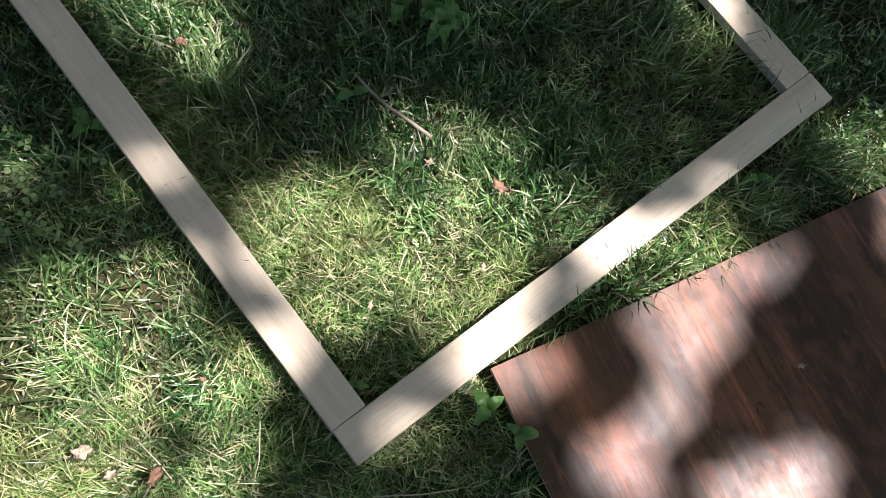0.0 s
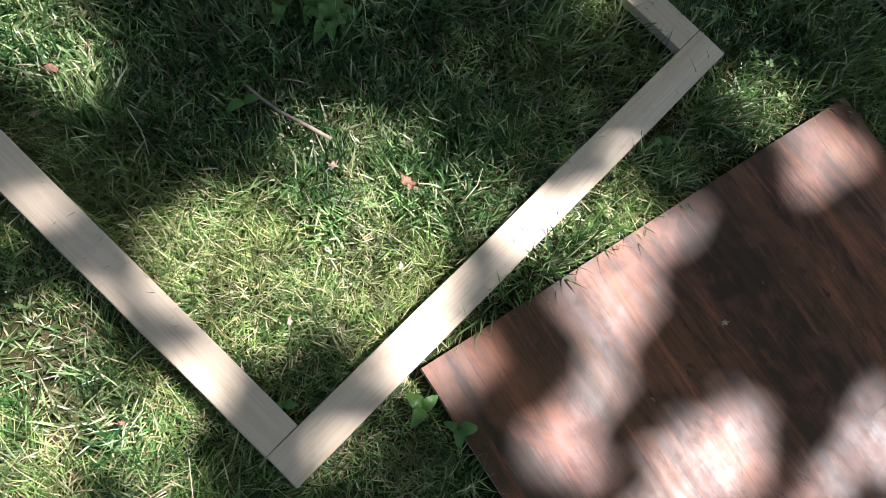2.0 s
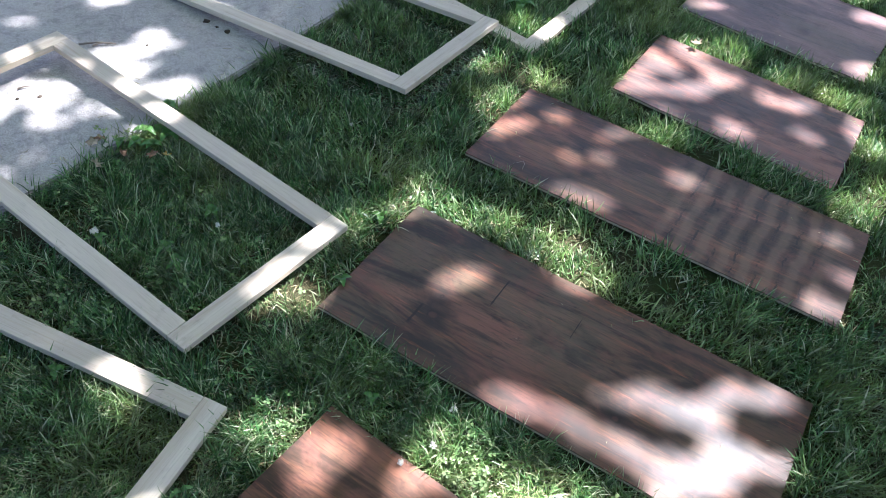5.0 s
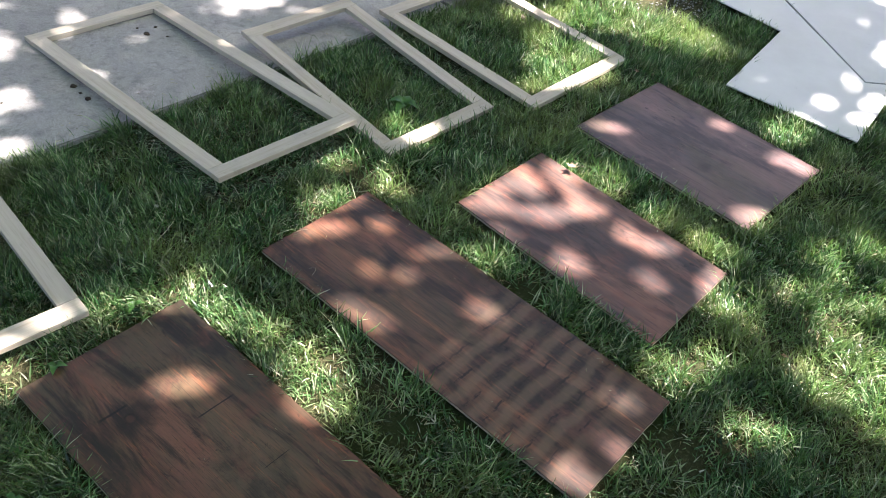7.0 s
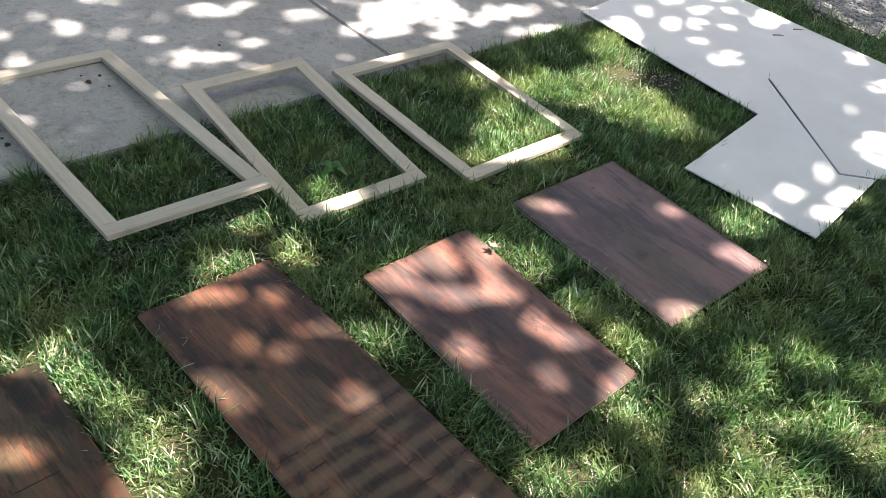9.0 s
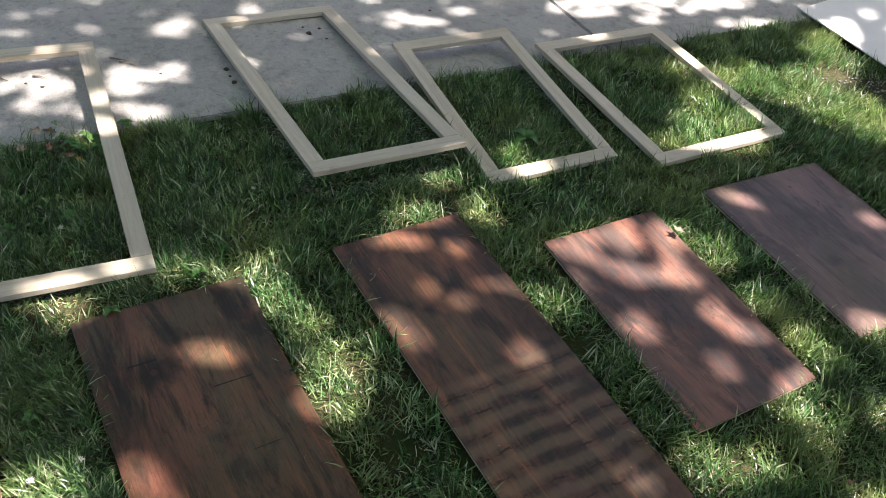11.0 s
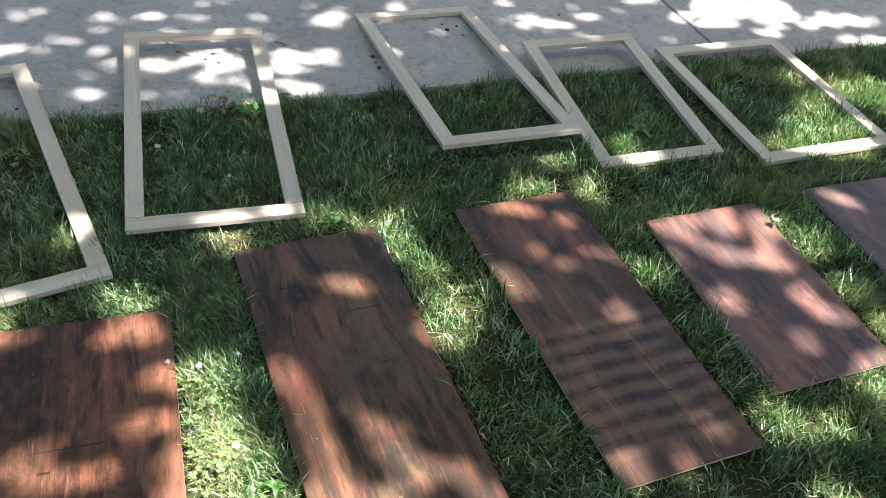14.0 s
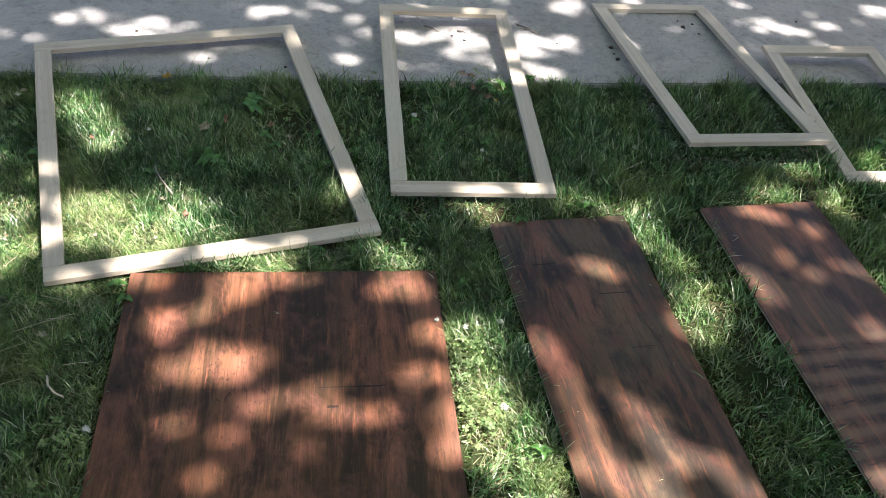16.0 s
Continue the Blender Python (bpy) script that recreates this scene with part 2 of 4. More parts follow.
def blade_paint(name, stops, gloss=0.42, see=0.3, parched=0.0):
    """Grass or leaf: many tones, one per piece, with light coming through."""
    n = Nodes(name, gloss, 0.5)
    r = n.chance(True)
    color = n.ramp(r, *stops)
    big = n.noise(n.coord, 2.2, 3, 0.55)
    color = n.mix(n.span(big, 0.45, 0.70, 0, 0.42), color, (0.335, 0.340, 0.115))
    tuft = n.noise(n.space((1, 1, 1), (11, 2, 0)), 13.0, 4, 0.65)
    color = n.mix(0.85, color, n.ramp(tuft, (0.34, 0.36), (0.5, 1.0), (0.66, 1.7)), "MULTIPLY")
    dry = n.noise(n.space((1, 1, 1), (3, 8, 0)), 8.5, 4, 0.6)
    color = n.mix(n.math("MULTIPLY", n.span(dry, 0.52, 0.70), parched), color, (0.36, 0.32, 0.17))
    out = n.tree.nodes["Material Output"]
    thin = n.tree.nodes.new("ShaderNodeBsdfTranslucent")
    both = n.tree.nodes.new("ShaderNodeMixShader")
    both.inputs[0].default_value = see
    n.put(n.mix(0.5, color, (0.27, 0.46, 0.08)), thin.inputs["Color"])
    n.put(n.bsdf.outputs[0], both.inputs[1])
    n.put(thin.outputs[0], both.inputs[2])
    n.put(both.outputs[0], out.inputs["Surface"])
    return n.done(color)


def plain(name, color, rough=0.7, vary=0.3, scale=40.0, spec=0.3):
    n = Nodes(name, rough, spec)
    f = n.noise(n.coord, scale, 4, 0.65)
    c = n.ramp(f, (0.3, tuple(v * (1 - vary) for v in color)), (0.7, tuple(min(1, v * (1 + vary)) for v in color)))
    n.bump(f, 0.3, 0.002)
    return n.done(c)


def stone_paint():
    n = Nodes("gravel_stone", 0.85, 0.3)
    c = n.ramp(n.chance(True), (0.0, (0.13, 0.125, 0.12)), (0.35, (0.28, 0.265, 0.25)), (0.7, (0.40, 0.385, 0.36)), (1.0, (0.52, 0.50, 0.47)))
    f = n.noise(n.coord, 90.0, 4, 0.7)
    c = n.mix(n.span(f, 0.5, 0.75, 0, 0.5), c, (0.16, 0.15, 0.14))
    return n.done(c)


def white_panel():
    n = Nodes("white_sheet", 0.62, 0.3)
    f = n.noise(n.coord, 3.0, 4, 0.6)
    c = n.ramp(f, (0.35, (0.76, 0.725, 0.655)), (0.65, (0.83, 0.795, 0.73)))
    s = n.noise(n.space((2, 30, 1)), 1.0, 5, 0.7)
    c = n.mix(n.span(s, 0.6, 0.8, 0, 0.25), c, (0.58, 0.55, 0.50))
    spots = n.noise(n.coord, 38.0, 3, 0.7)
    c = n.mix(n.span(spots, 0.7, 0.78, 0, 0.5), c, (0.42, 0.37, 0.30))
    n.bump(s, 0.15, 0.001)
    return n.done(c)


MAT_WOOD = bare_wood()
MAT_CONCRETE = concrete()
MAT_SOIL = soil()
# the near-black tones put the shade between blades into the colour
MAT_GRASS = blade_paint("lawn_grass", ((0.0, (0.006, 0.022, 0.008)), (0.26, (0.018, 0.066, 0.020)), (0.54, (0.066, 0.170, 0.050)), (0.80, (0.215, 0.350, 0.135)),
                                       (0.93, (0.430, 0.480, 0.280)), (1.0, (0.640, 0.600, 0.440))), 0.28, 0.26, 0.30)
MAT_DRY_GRASS = blade_paint("sparse_grass", ((0.0, (0.008, 0.028, 0.008)), (0.25, (0.026, 0.090, 0.022)), (0.50, (0.110, 0.250, 0.060)), (0.74, (0.320, 0.450, 0.150)),
                                             (0.90, (0.560, 0.540, 0.300)), (1.0, (0.740, 0.640, 0.440))), 0.34, 0.28, 0.30)
MAT_STRAW = blade_paint("dry_straw", ((0.0, (0.10, 0.075, 0.035)), (0.5, (0.30, 0.235, 0.125)), (1.0, (0.60, 0.50, 0.31))), 0.6, 0.15)
MAT_CLOVER = blade_paint("clover_leaf", ((0.0, (0.070, 0.150, 0.042)), (0.6, (0.175, 0.280, 0.092)), (1.0, (0.290, 0.370, 0.150))), 0.62, 0.3)
MAT_PLANTAIN = blade_paint("broad_leaf", ((0.0, (0.055, 0.150, 0.030)), (1.0, (0.110, 0.235, 0.045))), 0.42, 0.3)
MAT_CANOPY = blade_paint("tree_leaf", ((0.0, (0.045, 0.100, 0.022)), (1.0, (0.095, 0.165, 0.040))), 0.45, 0.55)
MAT_BARK = plain("bark", (0.12, 0.095, 0.07), 0.9, 0.5, 14)
MAT_TWIG = plain("grey_twig", (0.24, 0.20, 0.155), 0.8, 0.3, 60)
MAT_BROWN_LEAF = plain("dry_brown_leaf", (0.40, 0.235, 0.150), 0.6, 0.45, 45)
MAT_PALE_LEAF = plain("dry_pale_leaf", (0.55, 0.46, 0.33), 0.65, 0.35, 45)
MAT_YELLOW_LEAF = plain("yellow_leaf", (0.65, 0.40, 0.06), 0.6, 0.35, 35)
MAT_FLOWER = plain("clover_blossom", (0.68, 0.66, 0.56), 0.8, 0.2, 160)
MAT_GAP = plain("joint_filler", (0.035, 0.032, 0.028), 0.95, 0.4, 60)
MAT_STONE = stone_paint()
MAT_DUST = plain("gravel_dust", (0.24, 0.22, 0.19), 0.95, 0.4, 60)
MAT_WHITE = white_panel()
MAT_EDGE = plain("plywood_edge", (0.50, 0.39, 0.27), 0.8, 0.35, 120)
MAT_DEBRIS = plain("dark_debris", (0.06, 0.045, 0.03), 0.9, 0.4, 80)

# ---------------------------------------------------------------- mesh helpers


def part(name, bm, material, parent=None, label="", smooth=False):
    me = bpy.data.meshes.new(name)
    bm.to_mesh(me)
    bm.free()
    me.materials.append(material)
    if smooth:
        me.polygons.foreach_set("use_smooth", [True] * len(me.polygons))
    ob = new(name, me)
    ob.parent = parent
    return tagged(ob, label)


def bulk(name, verts, faces, material, smooth=False):
    """One mesh from arrays: verts (n, 3), faces (m, 3 or 4)."""
    verts, faces = np.asarray(verts, np.float32), np.asarray(faces, np.int32)
    me = bpy.data.meshes.new(name)
    me.vertices.add(len(verts))
    me.vertices.foreach_set("co", verts.ravel())
    k = faces.shape[1]
    me.loops.add(faces.size)
    me.loops.foreach_set("vertex_index", faces.ravel())
    me.polygons.add(len(faces))
    me.polygons.foreach_set("loop_start", np.arange(0, faces.size, k, dtype=np.int32))
    me.update(calc_edges=True)
    me.materials.append(material)
    if smooth:
        me.polygons.foreach_set("use_smooth", np.ones(len(faces), bool))
    return new(name, me)


def box(bm, size, at=(0, 0, 0), bevel=0.0, segments=2):
    made = bmesh.ops.create_cube(bm, size=1.0, matrix=Matrix.Translation(at) @ Matrix.Diagonal((*size, 1)))
    if bevel:
        edges = {e for v in made["verts"] for e in v.link_edges}
        bmesh.ops.bevel(bm, geom=list(edges), offset=bevel, segments=segments, affect="EDGES", profile=0.6)


def slab(outline, bottom, top, bevel=0.0):
    """A flat plate over a polygon."""
    bm = bmesh.new()
    low = [bm.verts.new((x, y, bottom)) for x, y in outline]
    face = bm.faces.new(low)
    bm.normal_update()
    if face.normal.z > 0:
        face.normal_flip()
    up = bmesh.ops.extrude_face_region(bm, geom=[face])
    moved = [g for g in up["geom"] if isinstance(g, bmesh.types.BMVert)]
    bmesh.ops.translate(bm, verts=moved, vec=(0, 0, top - bottom))
    bmesh.ops.recalc_face_normals(bm, faces=bm.faces)
    if bevel:
        rim = [e for e in bm.edges if all(abs(v.co.z - top) < 1e-6 for v in e.verts)]
        bmesh.ops.bevel(bm, geom=rim, offset=bevel, segments=2, affect="EDGES")
    return bm


def tube(points, radii, sides=7):
    """A tapered limb along points."""
    bm = bmesh.new()
    rings = []
    for i, p in enumerate(points):
        p = Vector(p)
        way = Vector(points[min(i + 1, len(points) - 1)]) - Vector(points[max(i - 1, 0)])
        q = way.to_track_quat("Z", "Y")
        rings.append([bm.verts.new(p + q @ Vector((math.cos(a) * radii[i], math.sin(a) * radii[i], 0))) for a in (k * 2 * math.pi / sides for k in range(sides))])
    for a, b in zip(rings, rings[1:]):
        for k in range(sides):
            bm.faces.new((a[k], a[(k + 1) % sides], b[(k + 1) % sides], b[k]))
    bm.faces.new(rings[0][::-1])
    bm.faces.new(rings[-1])
    return bm


def on_drive(u, v):
    """From the drive's own axes (along its edge, away from the lawn) to the ground plan."""
    return 0.9516 * u - 0.3073 * v, 0.3073 * u + 0.9516 * v


EDGE_V = 1.265     # the lawn's edge, in the drive's axes

DRIVE_Z = 0.025


def edge_v(u):
    """The lawn's edge swings away from the lawn towards the drive's near end."""
    return EDGE_V + 0.045 * np.clip(2.0 - u, 0.0, 5.0)


# ---------------------------------------------------------------- ground and drive


def disc_ground():
    """One sheet to the horizon, finer and gently uneven near the lawn."""
    bm = bmesh.new()
    xs = sorted({-600, -150, -40, -15, -7} | {round(-4 + 0.4 * k, 2) for k in range(36)} | {14, 25, 60, 200, 600})
    ys = sorted({-600, -150, -40, -15, -7} | {round(-4 + 0.4 * k, 2) for k in range(26)} | {9, 15, 30, 60, 200, 600})
    rows = []
    for y in ys:
        row = []
        for x in xs:
            z = 0.006 * noise.noise((x * 0.9, y * 0.9, 0)) if abs(x) < 12 and abs(y) < 9 else 0.0
            v = -0.3073 * x + 0.9516 * y
            row.append(bm.verts.new((x, y, z - (0.03 if v > edge_v(0.9516 * x + 0.3073 * y) + 0.05 else 0.0))))
        rows.append(row)
    for a, b in zip(rows, rows[1:]):
        for k in range(len(xs) - 1):
            bm.faces.new((a[k], a[k + 1], b[k + 1], b[k]))
    return bm


tagged(part("ground", disc_ground(), MAT_SOIL, smooth=True), "brown soil and thatch under a mown lawn", "ground", kind="structure")

driveway = tagged(part("driveway", slab([on_drive(u, v) for u, v in ((-14, edge_v(-3) + 0.02), (-3, edge_v(-3) + 0.02), (2, EDGE_V + 0.02), (7.35, EDGE_V + 0.02), (7.35, 7.3), (-14, 7.3))], -0.09, DRIVE_Z - 0.02), MAT_GAP),
                  "grey weathered concrete driveway in large slabs", "driveway", kind="structure")
JOINTS = (-14.0, -7.9, -1.9, 4.62, 7.35)
for a, b in zip(JOINTS, JOINTS[1:]):
    for lo, hi in ((EDGE_V, 4.2), (4.212, 7.3)):
        rim = [a + 0.006] + [u for u in (-3.0, 2.0) if a < u < b] + [b - 0.006]
        near_side = [(u, edge_v(u) if lo == EDGE_V else lo) for u in rim]
        part("slab", slab([on_drive(u, v) for u, v in near_side + [(b - 0.006, hi), (a + 0.006, hi)]], -0.08, DRIVE_Z, 0.006), MAT_CONCRETE, driveway)

# ---------------------------------------------------------------- plywood boards
# centre x, y, turn, width, length, the height of the top, and how far out of square
BOARDS = {
    "red": (1.123, -0.298, 15.27, 1.039, 1.362, 0.033, 0.002),
    "knotty": (2.089, 0.273, 20.13, 0.547, 1.342, 0.028, 0.008),
    "banded": (2.903, 0.582, 20.12, 0.515, 1.352, 0.031, 0.009),
    "short": (3.607, 0.784, 19.08, 0.539, 0.923, 0.026, 0.055),
    "grey": (4.458, 1.121, 17.20, 0.680, 0.879, 0.024, 0.011),
}
PAINT = {
    "red": stained_plywood("stain_red", (0.056, 0.031, 0.013), (0.215, 0.082, 0.038), (0.490, 0.172, 0.080), 1.3,
                           ((-0.479, 0.20, 0.012),), None, ((0.21, 0.176, 0.12, 0.003), (0.15, 0.102, 0.02, 0.006)), (0.38, 0.145, 0.095), 0.3),
    "knotty": stained_plywood("stain_knotty", (0.040, 0.029, 0.017), (0.138, 0.068, 0.033), (0.470, 0.145, 0.056), 4.7,
                              ((-0.116, -0.211, 0.015), (-0.10, 0.38, 0.018), (-0.02, 0.40, 0.011)), None, ((0.10, 0.262, 0.07, 0.003), (0.11, 0.009, 0.05, 0.002), (-0.12, 0.43, 0.05, 0.006)), (0.28, 0.092, 0.056), 0.72),
    "banded": stained_plywood("stain_banded", (0.050, 0.037, 0.024), (0.172, 0.080, 0.041), (0.440, 0.148, 0.060), 8.1,
                              ((0.036, -0.183, 0.012), (-0.141, 0.314, 0.010), (-0.081, 0.274, 0.008), (0.222, -0.2, 0.014), (0.042, 0.348, 0.010)), (-0.57, -0.06, 13.3), (), (0.26, 0.088, 0.056), 0.45),
    # greyed dark and mid tones put the sky's sheen in shade into the stain
    "short": stained_plywood("stain_and_sheen_short", (0.082, 0.060, 0.052), (0.215, 0.104, 0.068), (0.450, 0.155, 0.076), 11.9, (), None, (), (0.32, 0.105, 0.062), 0.15),
    "grey": stained_plywood("stain_grey", (0.110, 0.078, 0.070), (0.225, 0.128, 0.106), (0.340, 0.185, 0.150), 15.2,
                            ((-0.106, -0.104, 0.010), (0.2, 0.16, 0.006)), None, (), (0.30, 0.155, 0.132)),
}
BOARD_LABEL = {
    "red": "wide reddish-brown stained plywood board lying on grass",
    "knotty": "long dark brown stained plywood board with knots",
    "banded": "long brown stained plywood board with dark cross bands",
    "short": "short brown stained plywood board lying on the lawn",
    "grey": "short greyish-brown stained plywood board lying on the lawn",
}


def veneer_plate(w, l, z0, z1, seed, rag, skew):
    """A board with slightly uneven, worn edges; gently bowed."""
    rnd = random.Random(seed)
    nx, ny = 14, 30
    bm = bmesh.new()
    layers = []
    for z in (z0, z1):
        grid = []
        for j in range(ny + 1):
            row = []
            for i in range(nx + 1):
                x, y = (i / nx - 0.5) * w, (j / ny - 0.5) * l
                k = noise.noise((x * 9 + seed, y * 9, 0))
                if i in (0, nx):
                    x += rag * noise.noise((y * 40, seed, i))
                if j in (0, ny):
                    y += rag * noise.noise((x * 40, seed, j))
                row.append(bm.verts.new((x + skew * y, y, z + 0.0015 * k)))
            grid.append(row)
        layers.append(grid)
    lo, hi = layers
    for j in range(ny):
        for i in range(nx):
            bm.faces.new((hi[j][i], hi[j][i + 1], hi[j + 1][i + 1], hi[j + 1][i]))
            bm.faces.new((lo[j][i], lo[j + 1][i], lo[j + 1][i + 1], lo[j][i + 1]))
    for i in range(nx):
        bm.faces.new((lo[0][i], lo[0][i + 1], hi[0][i + 1], hi[0][i]))
        bm.faces.new((lo[ny][i + 1], lo[ny][i], hi[ny][i], hi[ny][i + 1]))
    for j in range(ny):
        bm.faces.new((lo[j + 1][0], lo[j][0], hi[j][0], hi[j + 1][0]))
        bm.faces.new((lo[j][nx], lo[j + 1][nx], hi[j + 1][nx], hi[j][nx]))
    return bm


for k, (kind, (cx, cy, turn, w, l, top, skew)) in enumerate(BOARDS.items()):
    board = tagged(new("plywood_board"), BOARD_LABEL[kind], "board", "stained plywood boards")
    thick = 0.012
    board.matrix_basis = pose(cx, cy, top - thick, 0, 0, turn)
    part("core", veneer_plate(w, l, 0.0, thick - 0.003, k * 3 + 1, 0.002, skew), MAT_EDGE, board, "raw plywood core showing at the edges")
    part("face_veneer", veneer_plate(w, l, thick - 0.003, thick, k * 3 + 1, 0.002, skew), PAINT[kind], board)

# ---------------------------------------------------------------- lumber frames
# centre x, y, turn, width, length, top at the near and the far end, rise across, and how far out of square
FRAMES = {
    "wide": (0.351, 1.027, 27.87, 1.153, 1.495, 0.045, 0.085, -0.002, -0.015),
    "tall": (1.353, 1.640, 13.98, 0.657, 1.451, 0.062, 0.106, 0.004, -0.001),
    "crossed": (2.476, 2.203, 16.82, 0.653, 1.420, 0.136, 0.046, 0.007, -0.023),
    "under": (3.265, 2.086, 16.31, 0.630, 1.043, 0.037, 0.106, 0.009, 0.015),
    "end": (4.092, 2.215, 19.06, 0.786, 1.006, 0.037, 0.086, -0.007, -0.004),
}
FRAME_LABEL = {
    "wide": "large pale lumber frame lying across grass and concrete",
    "tall": "tall pale lumber frame, its far end over the concrete",
    "crossed": "pale lumber frame with one corner resting on another frame",
    "under": "short pale lumber frame lying under the corner of another",
    "end": "short wide pale lumber frame at the edge of the drive",
}
STOCK_W, STOCK_T = 0.0675, 0.0232


def stick(length, seed):
    bm = bmesh.new()
    box(bm, (length, STOCK_W, STOCK_T), (0, 0, STOCK_T / 2), 0.0025, 2)
    cuts = [e for e in bm.edges if abs(e.verts[0].co.x - e.verts[1].co.x) > length * 0.8]
    bmesh.ops.subdivide_edges(bm, edges=cuts, cuts=9, use_grid_fill=False)
    for v in bm.verts:
        v.co.y += 0.0012 * noise.noise((v.co.x * 5, seed, 0))
        v.co.z += 0.0010 * noise.noise((v.co.x * 4, seed, 7))
    return bm


FRAME_PLACE = {}
for k, (kind, (cx, cy, turn, w, l, near, far, rise, skew)) in enumerate(FRAMES.items()):
    lumber = tagged(new("lumber_frame"), FRAME_LABEL[kind], "wooden frame", "lumber frames on the lawn")
    tilt = math.degrees(math.atan2(far - near, l))
    lumber.matrix_basis = pose(cx, cy, (near + far) / 2 - STOCK_T, 0, 0, turn) @ pose(0, 0, 0, tilt, -math.degrees(math.atan2(rise, w)))
    FRAME_PLACE[kind] = (cx, cy, turn, w, l)
    for name, length, x, y, rz in (("rail", w, -skew * l / 2, -l / 2 + STOCK_W / 2, 0), ("rail", w, skew * l / 2, l / 2 - STOCK_W / 2, 180),
                                   ("stile", l - 2 * STOCK_W - 0.001, -w / 2 + STOCK_W / 2, 0, 90), ("stile", l - 2 * STOCK_W - 0.001, w / 2 - STOCK_W / 2, 0, -90)):
        piece = part(name, stick(length, k * 7 + rz), MAT_WOOD, lumber)
        piece.matrix_basis = pose(x, y, 0.0006 if name == "stile" else 0.0, 0, 0, rz - (math.degrees(math.atan(skew)) if name == "stile" else 0))

# ---------------------------------------------------------------- white sheet with a saw cut
SHEET = ((6.11, 1.36), (6.04, 0.01), (5.19, -0.105), (5.27, -0.77), (6.03, -0.69), (5.887, -0.557), (6.490, 0.229), (6.504, 0.218),
         (5.904, -0.553), (6.045, -0.682), (6.28, -0.83), (6.61, -0.64), (6.78, -0.52), (7.50, -0.38), (7.42, 1.55))
bm = slab([on_drive(u, v) for u, v in SHEET], 0.040, 0.0465)
tagged(part("white_sheet", bm, MAT_WHITE), "large thin white sheet with a saw cut, lying on the grass", "panel")

# ---------------------------------------------------------------- lawn


def inside_rect(x, y, cx, cy, turn, w, l, grow=0.0):
    a = math.radians(turn)
    dx, dy = x - cx, y - cy
    p, q = dx * math.cos(a) + dy * math.sin(a), -dx * math.sin(a) + dy * math.cos(a)
    return (np.abs(p) < w / 2 + grow) & (np.abs(q) < l / 2 + grow)


def inside_poly(x, y, poly):
    hit = np.zeros(len(x), bool)
    for (x0, y0), (x1, y1) in zip(poly, poly[1:] + poly[:1]):
        c = (y0 > y) != (y1 > y)
        hit ^= c & (x < (x1 - x0) * (y - y0) / (y1 - y0 + 1e-12) + x0)
    return hit


SHEET_XY = [on_drive(u, v) for u, v in SHEET]


def field(x, y, scale, seed):
    """Smooth random field between 0 and 1."""
    r = np.random.default_rng(seed)
    out = np.zeros(len(x))
    for k in range(14):
        a, f, p = r.uniform(0, 6.283), scale * r.uniform(0.5, 1.9), r.uniform(0, 6.283)
        out += np.sin((x * math.cos(a) + y * math.sin(a)) * f + p)
    return 0.5 + 0.5 * np.tanh(out / 3.2)


BARE = ((5.42, 2.30, 0.28), (5.25, 2.42, 0.2), (3.25, 0.62, 0.11), (0.685, 1.285, 0.12), (0.33, 1.05, 0.06))


def covered(x, y):
    """How free a root is: 0 under boards and sheets, 1 in the open, between under lumber."""
    free = np.ones(len(x))
    for b in BOARDS.values():
        free[inside_rect(x, y, *b[:5], grow=0.015)] = 0
    free[inside_poly(x, y, SHEET_XY)] = 0
    for cx, cy, turn, w, l in FRAME_PLACE.values():
        rim = inside_rect(x, y, cx, cy, turn, w, l, grow=0.01) & ~inside_rect(x, y, cx, cy, turn, w - 2 * STOCK_W, l - 2 * STOCK_W)
        free[rim] = np.minimum(free[rim], 0.35)
    return free


def lawn_points(x0, x1, y0, y1, per_m2, seed):
    r = np.random.default_rng(seed)
    n = int((x1 - x0) * (y1 - y0) * per_m2)
    x, y = r.uniform(x0, x1, n), r.uniform(y0, y1, n)
    u, v = 0.9516 * x + 0.3073 * y, -0.3073 * x + 0.9516 * y
    keep = v < edge_v(u) - 0.015 + 0.05 * (field(x, y, 9, 3) - 0.5)
    keep &= (u < 7.75) | (v < 0.2)
    keep &= field(x, y, 5.5, 11) * 0.75 + field(x, y, 21, 12) * 0.45 > r.uniform(0, 0.50, n)
    for bx, by, br in BARE:
        keep &= (np.hypot(x - bx, y - by) > br * r.uniform(0.3, 1.15, n))
    x, y = x[keep], y[keep]
    free = covered(x, y)
    keep = free > 0
    return x[keep], y[keep], free[keep], r


